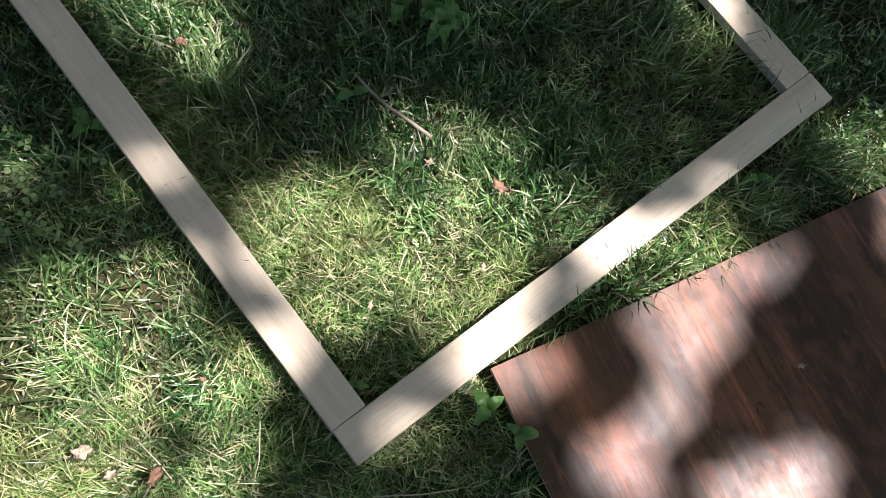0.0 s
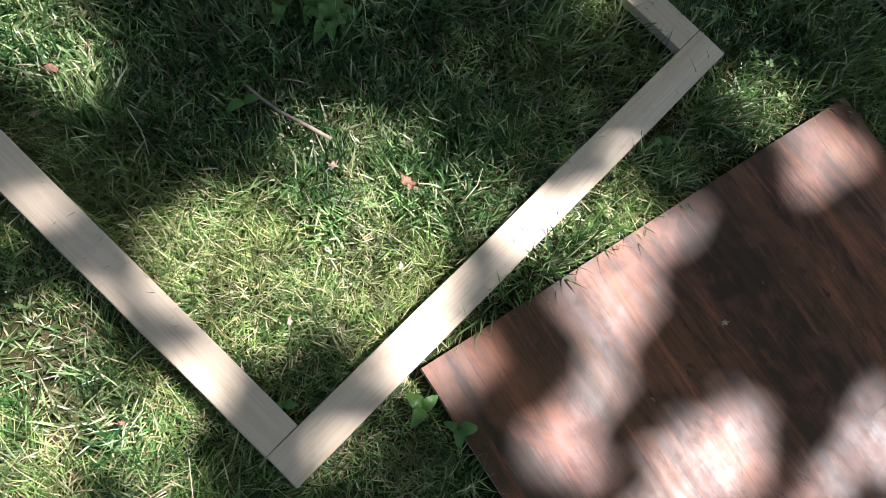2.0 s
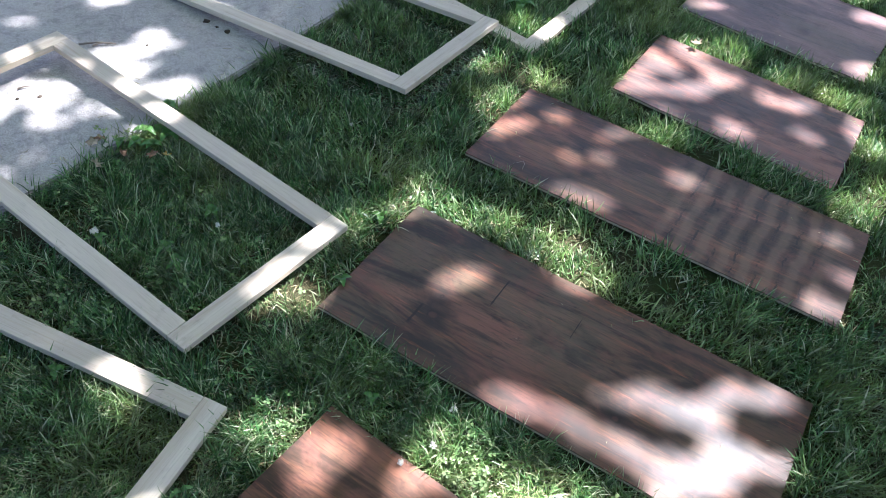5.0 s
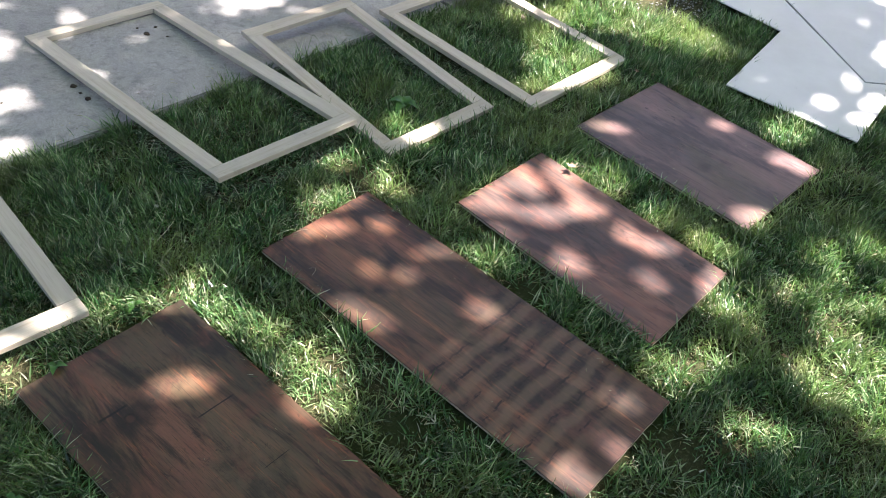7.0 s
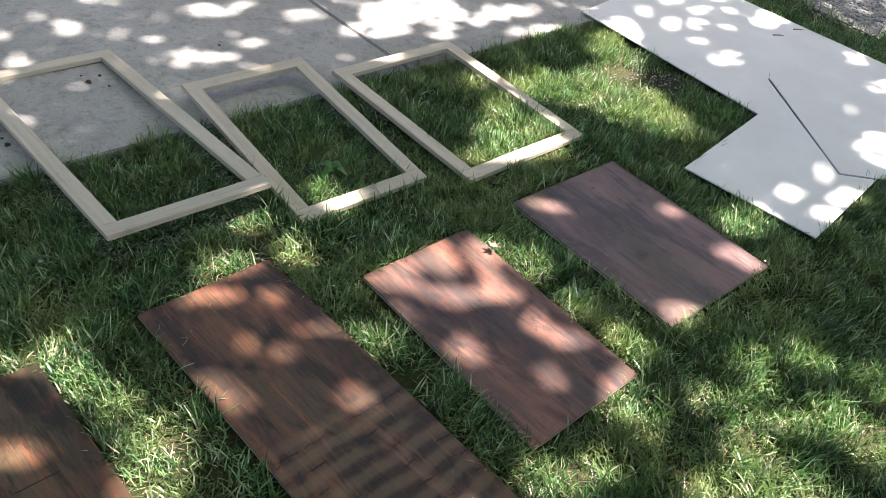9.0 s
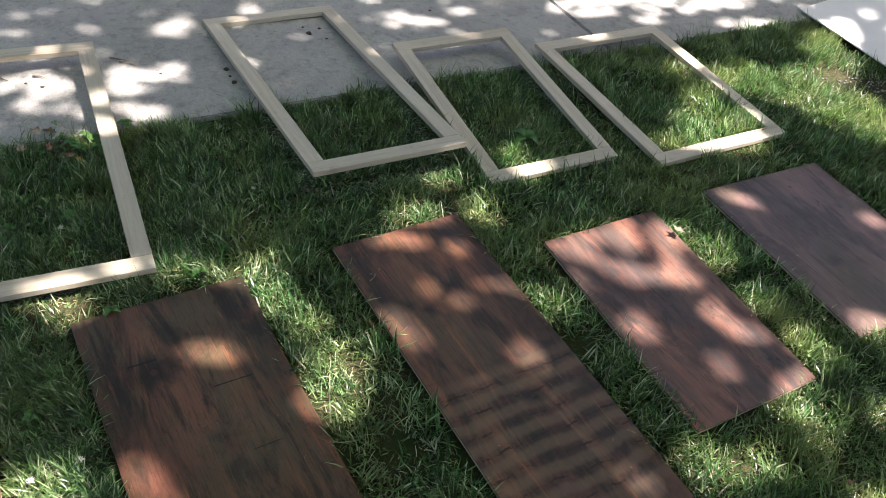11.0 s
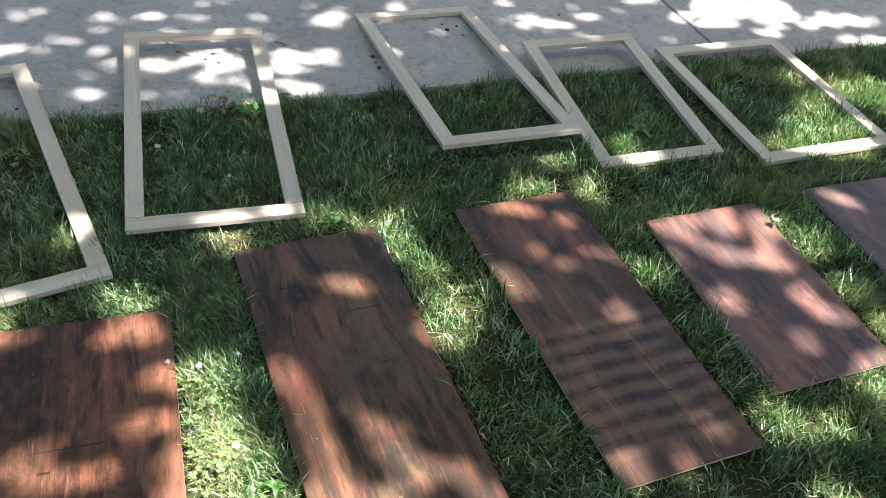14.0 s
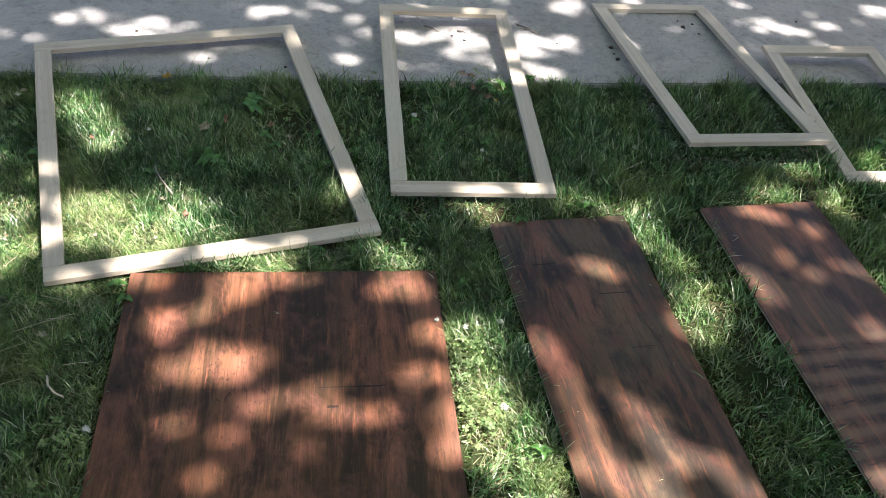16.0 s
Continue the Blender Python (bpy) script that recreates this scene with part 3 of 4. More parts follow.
def blades(x, y, free, r, steps, long_lo, long_hi, wide, flat):
    """Curved, tapering blades with their roots at x, y; arrays of verts and triangles."""
    n = len(x)
    clump = field(x, y, 16, 31)
    size = r.uniform(long_lo, long_hi, n) * (0.58 + 0.80 * clump)
    size = np.where(free < 1, np.minimum(size, 0.026), size)
    lay = 6.283 * (0.6 * field(x, y, 6.0, 41) + 0.6 * field(x, y, 27, 42)) + r.normal(0, 1.5, n)
    lean = np.clip(r.normal(flat, 0.36, n), 0.12, 1.45)
    lean = np.where(free < 1, 1.35, lean)
    curl = r.uniform(0.1, 0.9, n)
    width = wide * r.uniform(0.6, 1.35, n)
    twist = r.normal(0, 1.0, n)
    dirx, diry = np.cos(lay), np.sin(lay)
    sx, sy = -np.sin(lay + twist), np.cos(lay + twist)
    px, py, pz = x.copy(), y.copy(), np.full(n, -0.003)
    verts = np.zeros((n, 2 * steps + 1, 3), np.float32)
    for s in range(steps + 1):
        if s < steps:
            half = width * (1.0, 0.92, 0.68, 0.45)[s] / 2
            for side, k in ((-1, 0), (1, 1)):
                verts[:, 2 * s + k] = np.stack([px + side * sx * half, py + side * sy * half, pz], 1)
        else:
            verts[:, 2 * s] = np.stack([px, py, pz], 1)
        a = np.clip(lean + curl * s / steps, 0, 1.75)
        px, py, pz = px + dirx * np.sin(a) * size / steps, py + diry * np.sin(a) * size / steps, pz + np.cos(a) * size / steps
        pz = np.maximum(pz, 0.004)
    tri = []
    for s in range(steps - 1):
        b = 2 * s
        tri += [(b, b + 1, b + 3), (b, b + 3, b + 2)]
    b = 2 * (steps - 1)
    tri.append((b, b + 1, b + 2))
    tri = np.array(tri, np.int32)
    faces = (np.arange(n, dtype=np.int32)[:, None, None] * (2 * steps + 1) + tri[None]).reshape(-1, 3)
    return verts.reshape(-1, 3), faces


def merge(groups):
    verts, faces, base = [], [], 0
    for v, f in groups:
        verts.append(v)
        faces.append(f + base)
        base += len(v)
    return np.concatenate(verts), np.concatenate(faces)


def worn(x, y):
    """True where the lawn is thin and dry: around its near corner, by the drive and beside the wide board, where paler
    grass also paints a sunlit patch brighter.
    """
    near = np.exp(-(((x - 0.25) / 0.70) ** 2 + ((y - 0.25) / 0.40) ** 2))
    near += 0.85 * np.exp(-(((x - 0.12) / 0.55) ** 2 + ((y - 1.28) / 0.20) ** 2))
    near += 0.75 * np.exp(-(((x - 1.66) / 0.16) ** 2 + ((y - 0.02) / 0.26) ** 2))
    return near + 0.55 * (field(x, y, 7, 51) - 0.5) + 0.5 * (field(x, y, 23, 52) - 0.5) > 0.46


def split(roots, mask):
    x, y, free, r = roots
    return x[mask], y[mask], free[mask], r


near_roots = lawn_points(-1.0, 2.0, -0.7, 2.0, 32000, 101)
dry = worn(near_roots[0], near_roots[1])
far_roots = lawn_points(2.0, 7.6, -0.9, 3.6, 18000, 102)
edge_roots = lawn_points(-3.0, -1.0, -2.5, 1.5, 5000, 103)
back_roots = lawn_points(-1.0, 8.2, -2.6, -0.7, 4500, 104)
verts, faces = merge([blades(*split(near_roots, ~dry), 3, 0.032, 0.084, 0.0040, 0.66), blades(*far_roots, 3, 0.034, 0.088, 0.0050, 0.60),
                      blades(*edge_roots, 2, 0.04, 0.065, 0.005, 0.7), blades(*back_roots, 2, 0.04, 0.065, 0.005, 0.7)])
tagged(bulk("lawn_grass", verts, faces, MAT_GRASS, True), "mown green lawn grass with some dry blades", "grass", kind="stuff")
short_roots = lawn_points(-0.7, 1.1, -0.5, 1.6, 28000, 105)
verts, faces = merge([blades(*split(near_roots, dry), 3, 0.030, 0.076, 0.0024, 0.80), blades(*split(short_roots, worn(short_roots[0], short_roots[1])), 3, 0.020, 0.060, 0.0022, 0.95)])
tagged(bulk("sparse_grass", verts, faces, MAT_DRY_GRASS, True), "thin yellowing lawn grass with pale dry blades", "grass", kind="stuff")

thatch_near = lawn_points(-1.0, 2.0, -0.9, 2.0, 11000, 111)
thatch_far = lawn_points(2.0, 7.9, -0.9, 3.6, 4000, 112)
verts, faces = merge([blades(*thatch_near, 2, 0.022, 0.060, 0.0026, 1.30), blades(*thatch_far, 2, 0.025, 0.065, 0.0028, 1.30)])
tagged(bulk("dry_thatch", verts, faces, MAT_STRAW), "dry straw-coloured grass clippings lying in the lawn", "dry grass", kind="stuff")

# long overhanging blades along the drive's edge
r = np.random.default_rng(7)
u = r.uniform(-2.0, 6.2, 9500)
v = edge_v(u) + r.normal(-0.03, 0.03, len(u)) + 0.05 * (field(u, u * 0.3, 7, 5) - 0.5)
x, y = 0.9516 * u - 0.3073 * v, 0.3073 * u + 0.9516 * v
verts, faces = blades(x, y, covered(x, y), r, 3, 0.05, 0.10, 0.0042, 0.8)
tagged(bulk("edge_grass", verts, faces, MAT_GRASS, True), "longer grass hanging over the edge of the drive", "grass", kind="stuff")

# ---------------------------------------------------------------- shade tree
# An unseen crown, added toward the sun; leaves are left out to shape the sun flecks, placed from the camera's view.
# Each opening: the middle of the sun fleck below it, its half-lengths and its turn.
FRAME_GAPS = [
    (0.45, 0.23, 0.12, 0.07, -7), (0.28, 0.14, 0.08, 0.05, -10), (0.74, 0.39, 0.07, 0.05, -2), (0.61, 0.32, 0.05, 0.04, -2), (0.94, 0.49, 0.05, 0.03, -2),
    (-0.07, 0.66, 0.07, 0.06, -35), (1.02, 0.86, 0.08, 0.06, -88), (1.55, 1.99, 0.08, 0.06, 44), (1.57, 1.81, 0.07, 0.05, 30), (1.56, 0.96, 0.11, 0.03, 17),
    (1.71, 1.02, 0.06, 0.03, 21),
]
FAR_LAWN_GAPS = [
    (4.35, 1.98, 0.19, 0.09, 3), (4.69, 2.39, 0.22, 0.11, 7), (5.08, 2.12, 0.24, 0.14, 17), (5.19, 1.93, 0.18, 0.11, 20), (5.08, 2.43, 0.22, 0.13, 25),
    (5.36, 2.76, 0.2, 0.12, 30), (3.23, 1.72, 0.05, 0.05, 40), (3.29, 1.58, 0.06, 0.05, 11), (4.36, 2.49, 0.1, 0.06, 46), (1.89, 1.05, 0.05, 0.04, -21),
    (2.06, 1.02, 0.03, 0.03, -18), (4.23, 1.81, 0.24, 0.07, -3),
]
SHEET_GAPS = [
    (5.87, 3.15, 0.12, 0.06, 37), (6.21, 3.31, 0.16, 0.08, 31), (6.31, 3.12, 0.15, 0.07, 27), (6.14, 2.93, 0.14, 0.07, 26), (5.93, 2.94, 0.15, 0.07, 44),
    (6.29, 2.86, 0.1, 0.05, 28), (5.81, 2.84, 0.08, 0.04, 18), (6.61, 3.36, 0.19, 0.09, 31), (6.77, 2.96, 0.23, 0.11, 18), (6.02, 2.48, 0.15, 0.08, 20),
    (5.94, 2.71, 0.11, 0.04, 7), (5.54, 2.99, 0.15, 0.08, 19), (6.85, 3.26, 0.11, 0.05, 22), (6.51, 3.1, 0.1, 0.05, 25),
]
CUT_SHEET_GAPS = [
    (5.7, 1.31, 0.11, 0.05, 34), (5.31, 1.19, 0.14, 0.08, 16), (5.7, 1.11, 0.15, 0.08, 15), (5.43, 1.02, 0.1, 0.06, 7), (6.23, 1.44, 0.27, 0.13, 17),
    (6.7, 1.62, 0.27, 0.13, 18), (6.92, 2, 0.27, 0.09, -4), (6.99, 2.36, 0.17, 0.08, 19), (5.83, 1.55, 0.08, 0.04, 4), (7.37, 2.1, 0.16, 0.07, 17),
    (6.42, 1.81, 0.09, 0.05, 19), (5.28, 1.74, 0.07, 0.04, 10),
]
DRIVE_GAPS = [
    (0.67, 2.51, 0.12, 0.1, -75), (0.83, 1.8, 0.1, 0.08, -69), (0.48, 2.18, 0.08, 0.04, -74), (0.94, 2.61, 0.13, 0.07, 11), (1.39, 2.08, 0.16, 0.12, -89),
    (1.28, 2.21, 0.14, 0.1, 11), (1.65, 2.24, 0.16, 0.11, 87), (1.77, 2.31, 0.1, 0.08, 78), (1.76, 1.99, 0.11, 0.08, 15), (1.47, 1.85, 0.09, 0.05, 8),
    (1.07, 2.11, 0.1, 0.08, 8), (1.16, 2.62, 0.1, 0.06, 12), (1.11, 1.74, 0.05, 0.03, 6), (1.77, 2.69, 0.12, 0.08, 21), (0.85, 2.09, 0.11, 0.04, -79),
    (1.03, 2.34, 0.07, 0.05, 8),
]
DRIVE_EDGE_GAPS = [
    (-0.14, 1.79, 0.22, 0.13, 20), (0.36, 2.17, 0.13, 0.07, 23), (0.15, 1.6, 0.08, 0.07, 13), (0.83, 1.81, 0.1, 0.08, 78), (-0.49, 1.8, 0.14, 0.09, 18),
    (-0.56, 1.55, 0.11, 0.06, 17), (0.46, 1.53, 0.05, 0.03, 21), (0.75, 2.19, 0.07, 0.06, 81), (0.99, 2.13, 0.11, 0.06, 24),
]
FAR_DRIVE_GAPS = [
    (2.96, 2.87, 0.2, 0.1, 2), (2.42, 3.26, 0.08, 0.08, 53), (2.61, 3.16, 0.09, 0.05, 5), (3.15, 3.41, 0.18, 0.09, 6), (4.29, 3.33, 0.36, 0.19, 12),
    (3.99, 3.1, 0.22, 0.11, 8), (4.53, 3.17, 0.24, 0.13, 12), (3.65, 3.31, 0.17, 0.09, 7), (4.95, 3.26, 0.24, 0.11, 9), (3.25, 3, 0.12, 0.06, 4),
    (2.8, 3.1, 0.06, 0.05, 23), (1.85, 2.76, 0.13, 0.06, -88), (1.84, 2.34, 0.09, 0.03, -88), (2.17, 2.95, 0.07, 0.05, 87), (4.98, 2.99, 0.24, 0.09, 4),
    (2.17, 2.41, 0.06, 0.04, -3), (2.12, 3.22, 0.07, 0.06, 8), (3.88, 2.67, 0.13, 0.05, 1), (4.34, 2.99, 0.11, 0.06, 8),
]
FAR_LAWN_FLECKS = [
    (4.9, 2.28, 0.2, 0.13, 30), (5.46, 2.81, 0.19, 0.09, 42), (4.78, 2.42, 0.11, 0.07, 14), (4.3, 1.99, 0.2, 0.09, -7), (4.33, 2.2, 0.1, 0.07, 17),
    (5.26, 2.51, 0.18, 0.1, 42), (5.2, 2.13, 0.12, 0.08, 16),
]
# how far each opening is widened to size its fleck, and the share of leaves kept to dim it
OPENINGS = [(*gap, back, leafy) for back, leafy, gaps in ((0.036, 0.0, FAR_LAWN_GAPS + FAR_LAWN_FLECKS), (0.014, 0.02, FRAME_GAPS), (-0.006, 0.05, SHEET_GAPS + CUT_SHEET_GAPS),
                                            (-0.010, 0.07, DRIVE_GAPS), (-0.018, 0.07, DRIVE_EDGE_GAPS), (0.0, 0.05, FAR_DRIVE_GAPS)) for gap in gaps]
# openings that are longer than wide: both ends of the sun streak below and its half-width
NEAR_LAWN_STREAKS = [
    (0.12, 0.50, 0.28, 0.55, 0.053), (0.41, 0.66, 0.51, 0.62, 0.056), (0.33, 0.49, 0.45, 0.48, 0.064), (0.18, 0.41, 0.25, 0.36, 0.043),
    (0.58, 0.48, 0.67, 0.47, 0.038), (-0.24, 0.41, -0.10, 0.43, 0.071), (-0.24, 0.27, -0.14, 0.32, 0.077), (-0.05, 0.27, 0.09, 0.29, 0.032),
    (0.00, 0.91, 0.02, 0.86, 0.035), (-0.29, 0.69, -0.30, 0.67, 0.033), (0.86, 0.38, 0.92, 0.38, 0.049), (-0.16, 1.13, 0.01, 0.94, 0.066), (0.20, 0.49, 0.48, 0.63, 0.052), (0.21, 0.37, 0.43, 0.39, 0.028),
    (1.62, 0.22, 1.67, -0.01, 0.070), (1.72, 0.02, 1.77, -0.08, 0.068), (1.69, -0.16, 1.89, -0.27, 0.058), (1.27, 0.54, 1.32, 0.50, 0.053),
    (1.61, 0.91, 1.62, 0.86, 0.036), (0.40, 0.36, 0.50, 0.40, 0.030), (-0.32, 0.15, -0.16, 0.18, 0.060), (-0.05, 0.10, 0.02, 0.14, 0.030),
]
MIDDLE_LAWN_STREAKS = [
    (2.42, 0.62, 2.38, 0.48, 0.060), (2.19, 1.03, 2.22, 0.92, 0.044), (2.30, 0.82, 2.34, 0.79, 0.042), (2.74, 1.32, 2.82, 1.31, 0.036),
    (3.04, 1.38, 3.05, 1.31, 0.050), (2.93, 1.55, 2.94, 1.55, 0.035), (3.45, 0.70, 3.45, 0.68, 0.030), (3.90, 1.07, 3.92, 1.01, 0.050),
    (3.95, 0.82, 3.97, 0.78, 0.047), (4.04, 0.62, 4.04, 0.55, 0.046), (3.16, 0.83, 3.18, 0.80, 0.026), (3.79, 1.19, 3.82, 1.18, 0.030),
]
RIGHT_LAWN_STREAKS = [
    (4.45, 0.37, 4.44, 0.27, 0.060), (4.27, 0.23, 4.30, 0.20, 0.058), (3.88, 0.31, 3.90, 0.24, 0.068), (4.20, 0.07, 4.21, 0.04, 0.062),
    (4.40, 0.10, 4.60, 0.06, 0.058), (3.47, 0.16, 3.49, 0.10, 0.046), (3.67, 0.15, 3.67, 0.12, 0.040), (3.93, -0.08, 4.02, -0.09, 0.066),
    (4.23, -0.15, 4.26, -0.21, 0.068), (3.55, -0.14, 3.59, -0.18, 0.044), (4.02, -0.30, 4.08, -0.35, 0.064), (4.18, 0.25, 4.18, 0.22, 0.034),
    (4.66, 0.33, 4.70, 0.30, 0.050), (4.62, -0.06, 4.72, -0.10, 0.060), (4.86, 0.14, 4.90, 0.10, 0.050), (4.99, 1.10, 5.08, 1.10, 0.060),
]
BOARD_STREAKS = [
    (0.62, 0.02, 0.89, 0.26, 0.044), (0.73, 0.25, 1.04, 0.35, 0.038), (0.49, 0.20, 0.58, 0.23, 0.026), (0.66, 0.06, 0.63, 0.00, 0.042), (0.82, -0.06, 0.93, -0.08, 0.048), (0.80, 0.31, 0.95, 0.35, 0.040), (0.95, 0.04, 0.98, -0.02, 0.026), (0.73, -0.14, 0.91, -0.09, 0.050),
    (1.27, 0.34, 1.42, 0.39, 0.026), (1.45, 0.18, 1.52, 0.22, 0.034), (1.44, 0.01, 1.55, 0.05, 0.042), (1.58, -0.07, 1.62, -0.25, 0.040),
    (1.03, -0.21, 1.24, -0.06, 0.032), (1.18, -0.19, 1.39, -0.15, 0.042), (0.76, -0.36, 0.85, -0.33, 0.020), (0.95, -0.34, 0.99, -0.31, 0.020),
    (0.95, -0.48, 0.97, -0.47, 0.044), (1.19, -0.31, 1.25, -0.28, 0.018), (1.43, -0.39, 1.45, -0.37, 0.022),
]
LONG_BOARD_STREAKS = [
    (1.98, 0.68, 2.10, 0.65, 0.036), (1.83, 0.72, 1.85, 0.715, 0.020), (1.85, 0.28, 1.94, 0.12, 0.042), (1.96, 0.06, 2.02, -0.06, 0.042),
    (2.09, 0.11, 2.12, 0.08, 0.030), (2.19, 0.03, 2.28, -0.12, 0.050), (2.39, -0.10, 2.51, -0.20, 0.045), (2.05, -0.17, 2.15, -0.27, 0.065),
    (2.22, -0.20, 2.33, -0.35, 0.045),
    (2.62, 1.18, 2.74, 1.16, 0.036), (2.88, 1.13, 2.91, 1.10, 0.038), (2.74, 0.93, 2.76, 0.88, 0.026), (2.86, 0.86, 2.88, 0.81, 0.038),
]
SHORT_BOARD_STREAKS = [
    (3.39, 1.17, 3.51, 1.17, 0.048), (3.58, 1.24, 3.55, 1.1, 0.041), (3.41, 1.03, 3.52, 0.93, 0.047), (3.55, 0.94, 3.73, 0.91, 0.04), (3.72, 1.12, 3.71, 0.97, 0.033),
    (3.27, 1.14, 3.31, 1.08, 0.023), (3.31, 0.94, 3.33, 0.9, 0.027), (3.76, 0.75, 3.86, 0.63, 0.04), (3.69, 0.53, 3.69, 0.49, 0.03), (3.86, 0.41, 3.96, 0.44, 0.03),
    (4.13, 1.42, 4.2, 1.37, 0.041), (4.79, 0.94, 4.85, 0.84, 0.05), (4.32, 0.69, 4.35, 0.64, 0.03), (3.46, 0.75, 3.47, 0.71, 0.019), (4.7, 1.26, 4.74, 1.21, 0.025),
    (4.34, 0.64, 4.40, 0.64, 0.045),
]
CROSS_BOARD_STREAKS = [
    (2.60, 0.79, 2.70, 0.64, 0.034), (3.01, 0.93, 3.07, 0.88, 0.030), (3.02, 0.61, 3.03, 0.58, 0.044), (2.91, 0.97, 2.94, 0.92, 0.024),
    (3.21, 0.12, 3.25, 0.06, 0.032), (2.90, -0.04, 2.97, -0.12, 0.034), (3.08, 0.00, 3.11, -0.05, 0.032), (2.84, 0.48, 2.88, 0.48, 0.018),
]
CROWN_LO, CROWN_HI = 7.2, 8.2


def crown(seed):
    """Leaves over an uneven oval, thick but for the openings."""
    r = np.random.default_rng(seed)
    n = 320000
    z = r.uniform(CROWN_LO, CROWN_HI, n)
    inner = np.arange(n) < 70000      # extra leaves above the ground in view, to block stray flecks
    gx = np.where(inner, r.uniform(-0.9, 7.4, n), r.uniform(-8.5, 12.0, n))      # where the leaf's shade falls
    gy = np.where(inner, r.uniform(-0.9, 3.7, n), r.uniform(-5.5, 8.5, n))
    rim = ((gx - 1.8) / 9.8) ** 2 + ((gy - 1.4) / 6.2) ** 2
    keep = rim < 0.80 + 0.35 * field(gx, gy, 2.4, 77)
    ragged = 0.62 + 0.76 * field(gx, gy, 15.0, 81)
    stray = r.uniform(0, 1, n)
    for ox, oy, ra, rb, turn, back, leafy in OPENINGS:
        a = math.radians(turn)
        dx, dy = gx - ox, gy - oy
        p, q = dx * math.cos(a) + dy * math.sin(a), -dx * math.sin(a) + dy * math.cos(a)
        keep &= ((p / (ra + back)) ** 2 + (q / (rb + back)) ** 2 > ragged) | (stray < leafy)
    boards = BOARD_STREAKS + LONG_BOARD_STREAKS + CROSS_BOARD_STREAKS + [(*streak[:4], streak[4] + 0.010) for streak in SHORT_BOARD_STREAKS]
    lawns = [(*streak[:4], streak[4] + 0.024) for streak in NEAR_LAWN_STREAKS] + [(*streak[:4], streak[4] + 0.032) for streak in MIDDLE_LAWN_STREAKS + RIGHT_LAWN_STREAKS]
    for x0, y0, x1, y1, half in boards + lawns:
        ex, ey = x1 - x0, y1 - y0
        along = np.clip(((gx - x0) * ex + (gy - y0) * ey) / (ex * ex + ey * ey + 1e-9), 0, 1)
        keep &= np.hypot(gx - x0 - along * ex, gy - y0 - along * ey) > (half + 0.012) * np.sqrt(ragged)
    keep &= (gy < 3.7 + 0.5 * field(gx, gy, 4.0, 85)) | (gx < 0.8)      # crown cut away here so that the boards reflect sky
    over_drive = -0.3073 * gx + 0.9516 * gy > EDGE_V + 0.12
    keep &= ~over_drive | (stray < 0.07) | (0.5 * field(gx, gy, 34.0, 83) + 0.5 * field(gx, gy, 19.0, 84) < 0.72)
    outer = (gx < -0.9) | (gx > 8.2) | (gy < -0.9) | (gy > 3.9)
    keep &= ~outer | (0.6 * field(gx, gy, 9.0, 78) + 0.4 * field(gx, gy, 23.0, 79) < 0.64)
    gx, gy, z = gx[keep], gy[keep], z[keep]
    k = (z - 0.035) / SUN.z
    c = np.stack([gx + SUN.x * k, gy + SUN.y * k, z], 1)
    n = len(c)
    a, tip, roll = r.uniform(0, 6.283, n), r.normal(0, 0.45, n), r.normal(0, 0.45, n)
    size = r.uniform(0.08, 0.125, n)
    fx = np.stack([np.cos(a) * np.cos(tip), np.sin(a) * np.cos(tip), np.sin(tip)], 1)
    fy = np.stack([-np.sin(a) * np.cos(roll), np.cos(a) * np.cos(roll), np.sin(roll)], 1)
    up = np.cross(fx, fy)
    s = size[:, None]
    corner = [c - fx * s * 0.5, c - fx * s * 0.1 + fy * s * 0.36 + up * s * 0.06, c + fx * s * 0.5, c - fx * s * 0.1 - fy * s * 0.36 + up * s * 0.06]
    verts = np.stack(corner, 1).reshape(-1, 3)
    base = np.arange(n, dtype=np.int32)[:, None] * 4
    return verts, np.concatenate([base + np.array([[0, 1, 2]]), base + np.array([[0, 2, 3]])])


# the whole tree is out of view and added to cast the dappled shade
shade_tree = tagged(new("shade_tree"), "unseen leafy tree, shaped to cast the lawn's dappled shade", "tree")
shade_tree.location = (14.6, -1.2, 0)
TOP = Vector((13.9, -0.9, 5.8))
trunk_path = [Vector((14.6, -1.2, -0.1)), Vector((14.57, -1.19, 0.4)), Vector((14.45, -1.1, 2.2)), Vector((14.2, -1.0, 4.2)), TOP]
shift = Matrix.Translation(-shade_tree.location)
trunk = tube([shift @ p for p in trunk_path], [0.36, 0.27, 0.23, 0.20, 0.16], 12)
part("trunk", trunk, MAT_BARK, shade_tree, smooth=True)
rnd = random.Random(3)
for k in range(12):
    a = k * 0.523 + rnd.uniform(-0.15, 0.15)
    reach = Vector((math.cos(a) * 8.6, math.sin(a) * 5.4, 0))
    end = Vector((6.4, 0.6, 8.1)) + reach
    mid = TOP.lerp(end, 0.45) + Vector((0, 0, 0.6))
    points = [TOP - Vector((0, 0, 0.7 * (k % 3)))] + [TOP.lerp(mid, 0.5) + Vector((0, 0, 0.5)), mid, mid.lerp(end, 0.5) + Vector((rnd.uniform(-0.3, 0.3), rnd.uniform(-0.3, 0.3), 0.1)), end]
    part("limb", tube([shift @ p for p in points], [0.08, 0.03, 0.014, 0.008, 0.004], 7), MAT_BARK, shade_tree, smooth=True)
verts, faces = crown(9)
leaves = bulk("crown", verts - np.array(shade_tree.location), faces, MAT_CANOPY)
leaves.parent = shade_tree

# ---------------------------------------------------------------- weeds


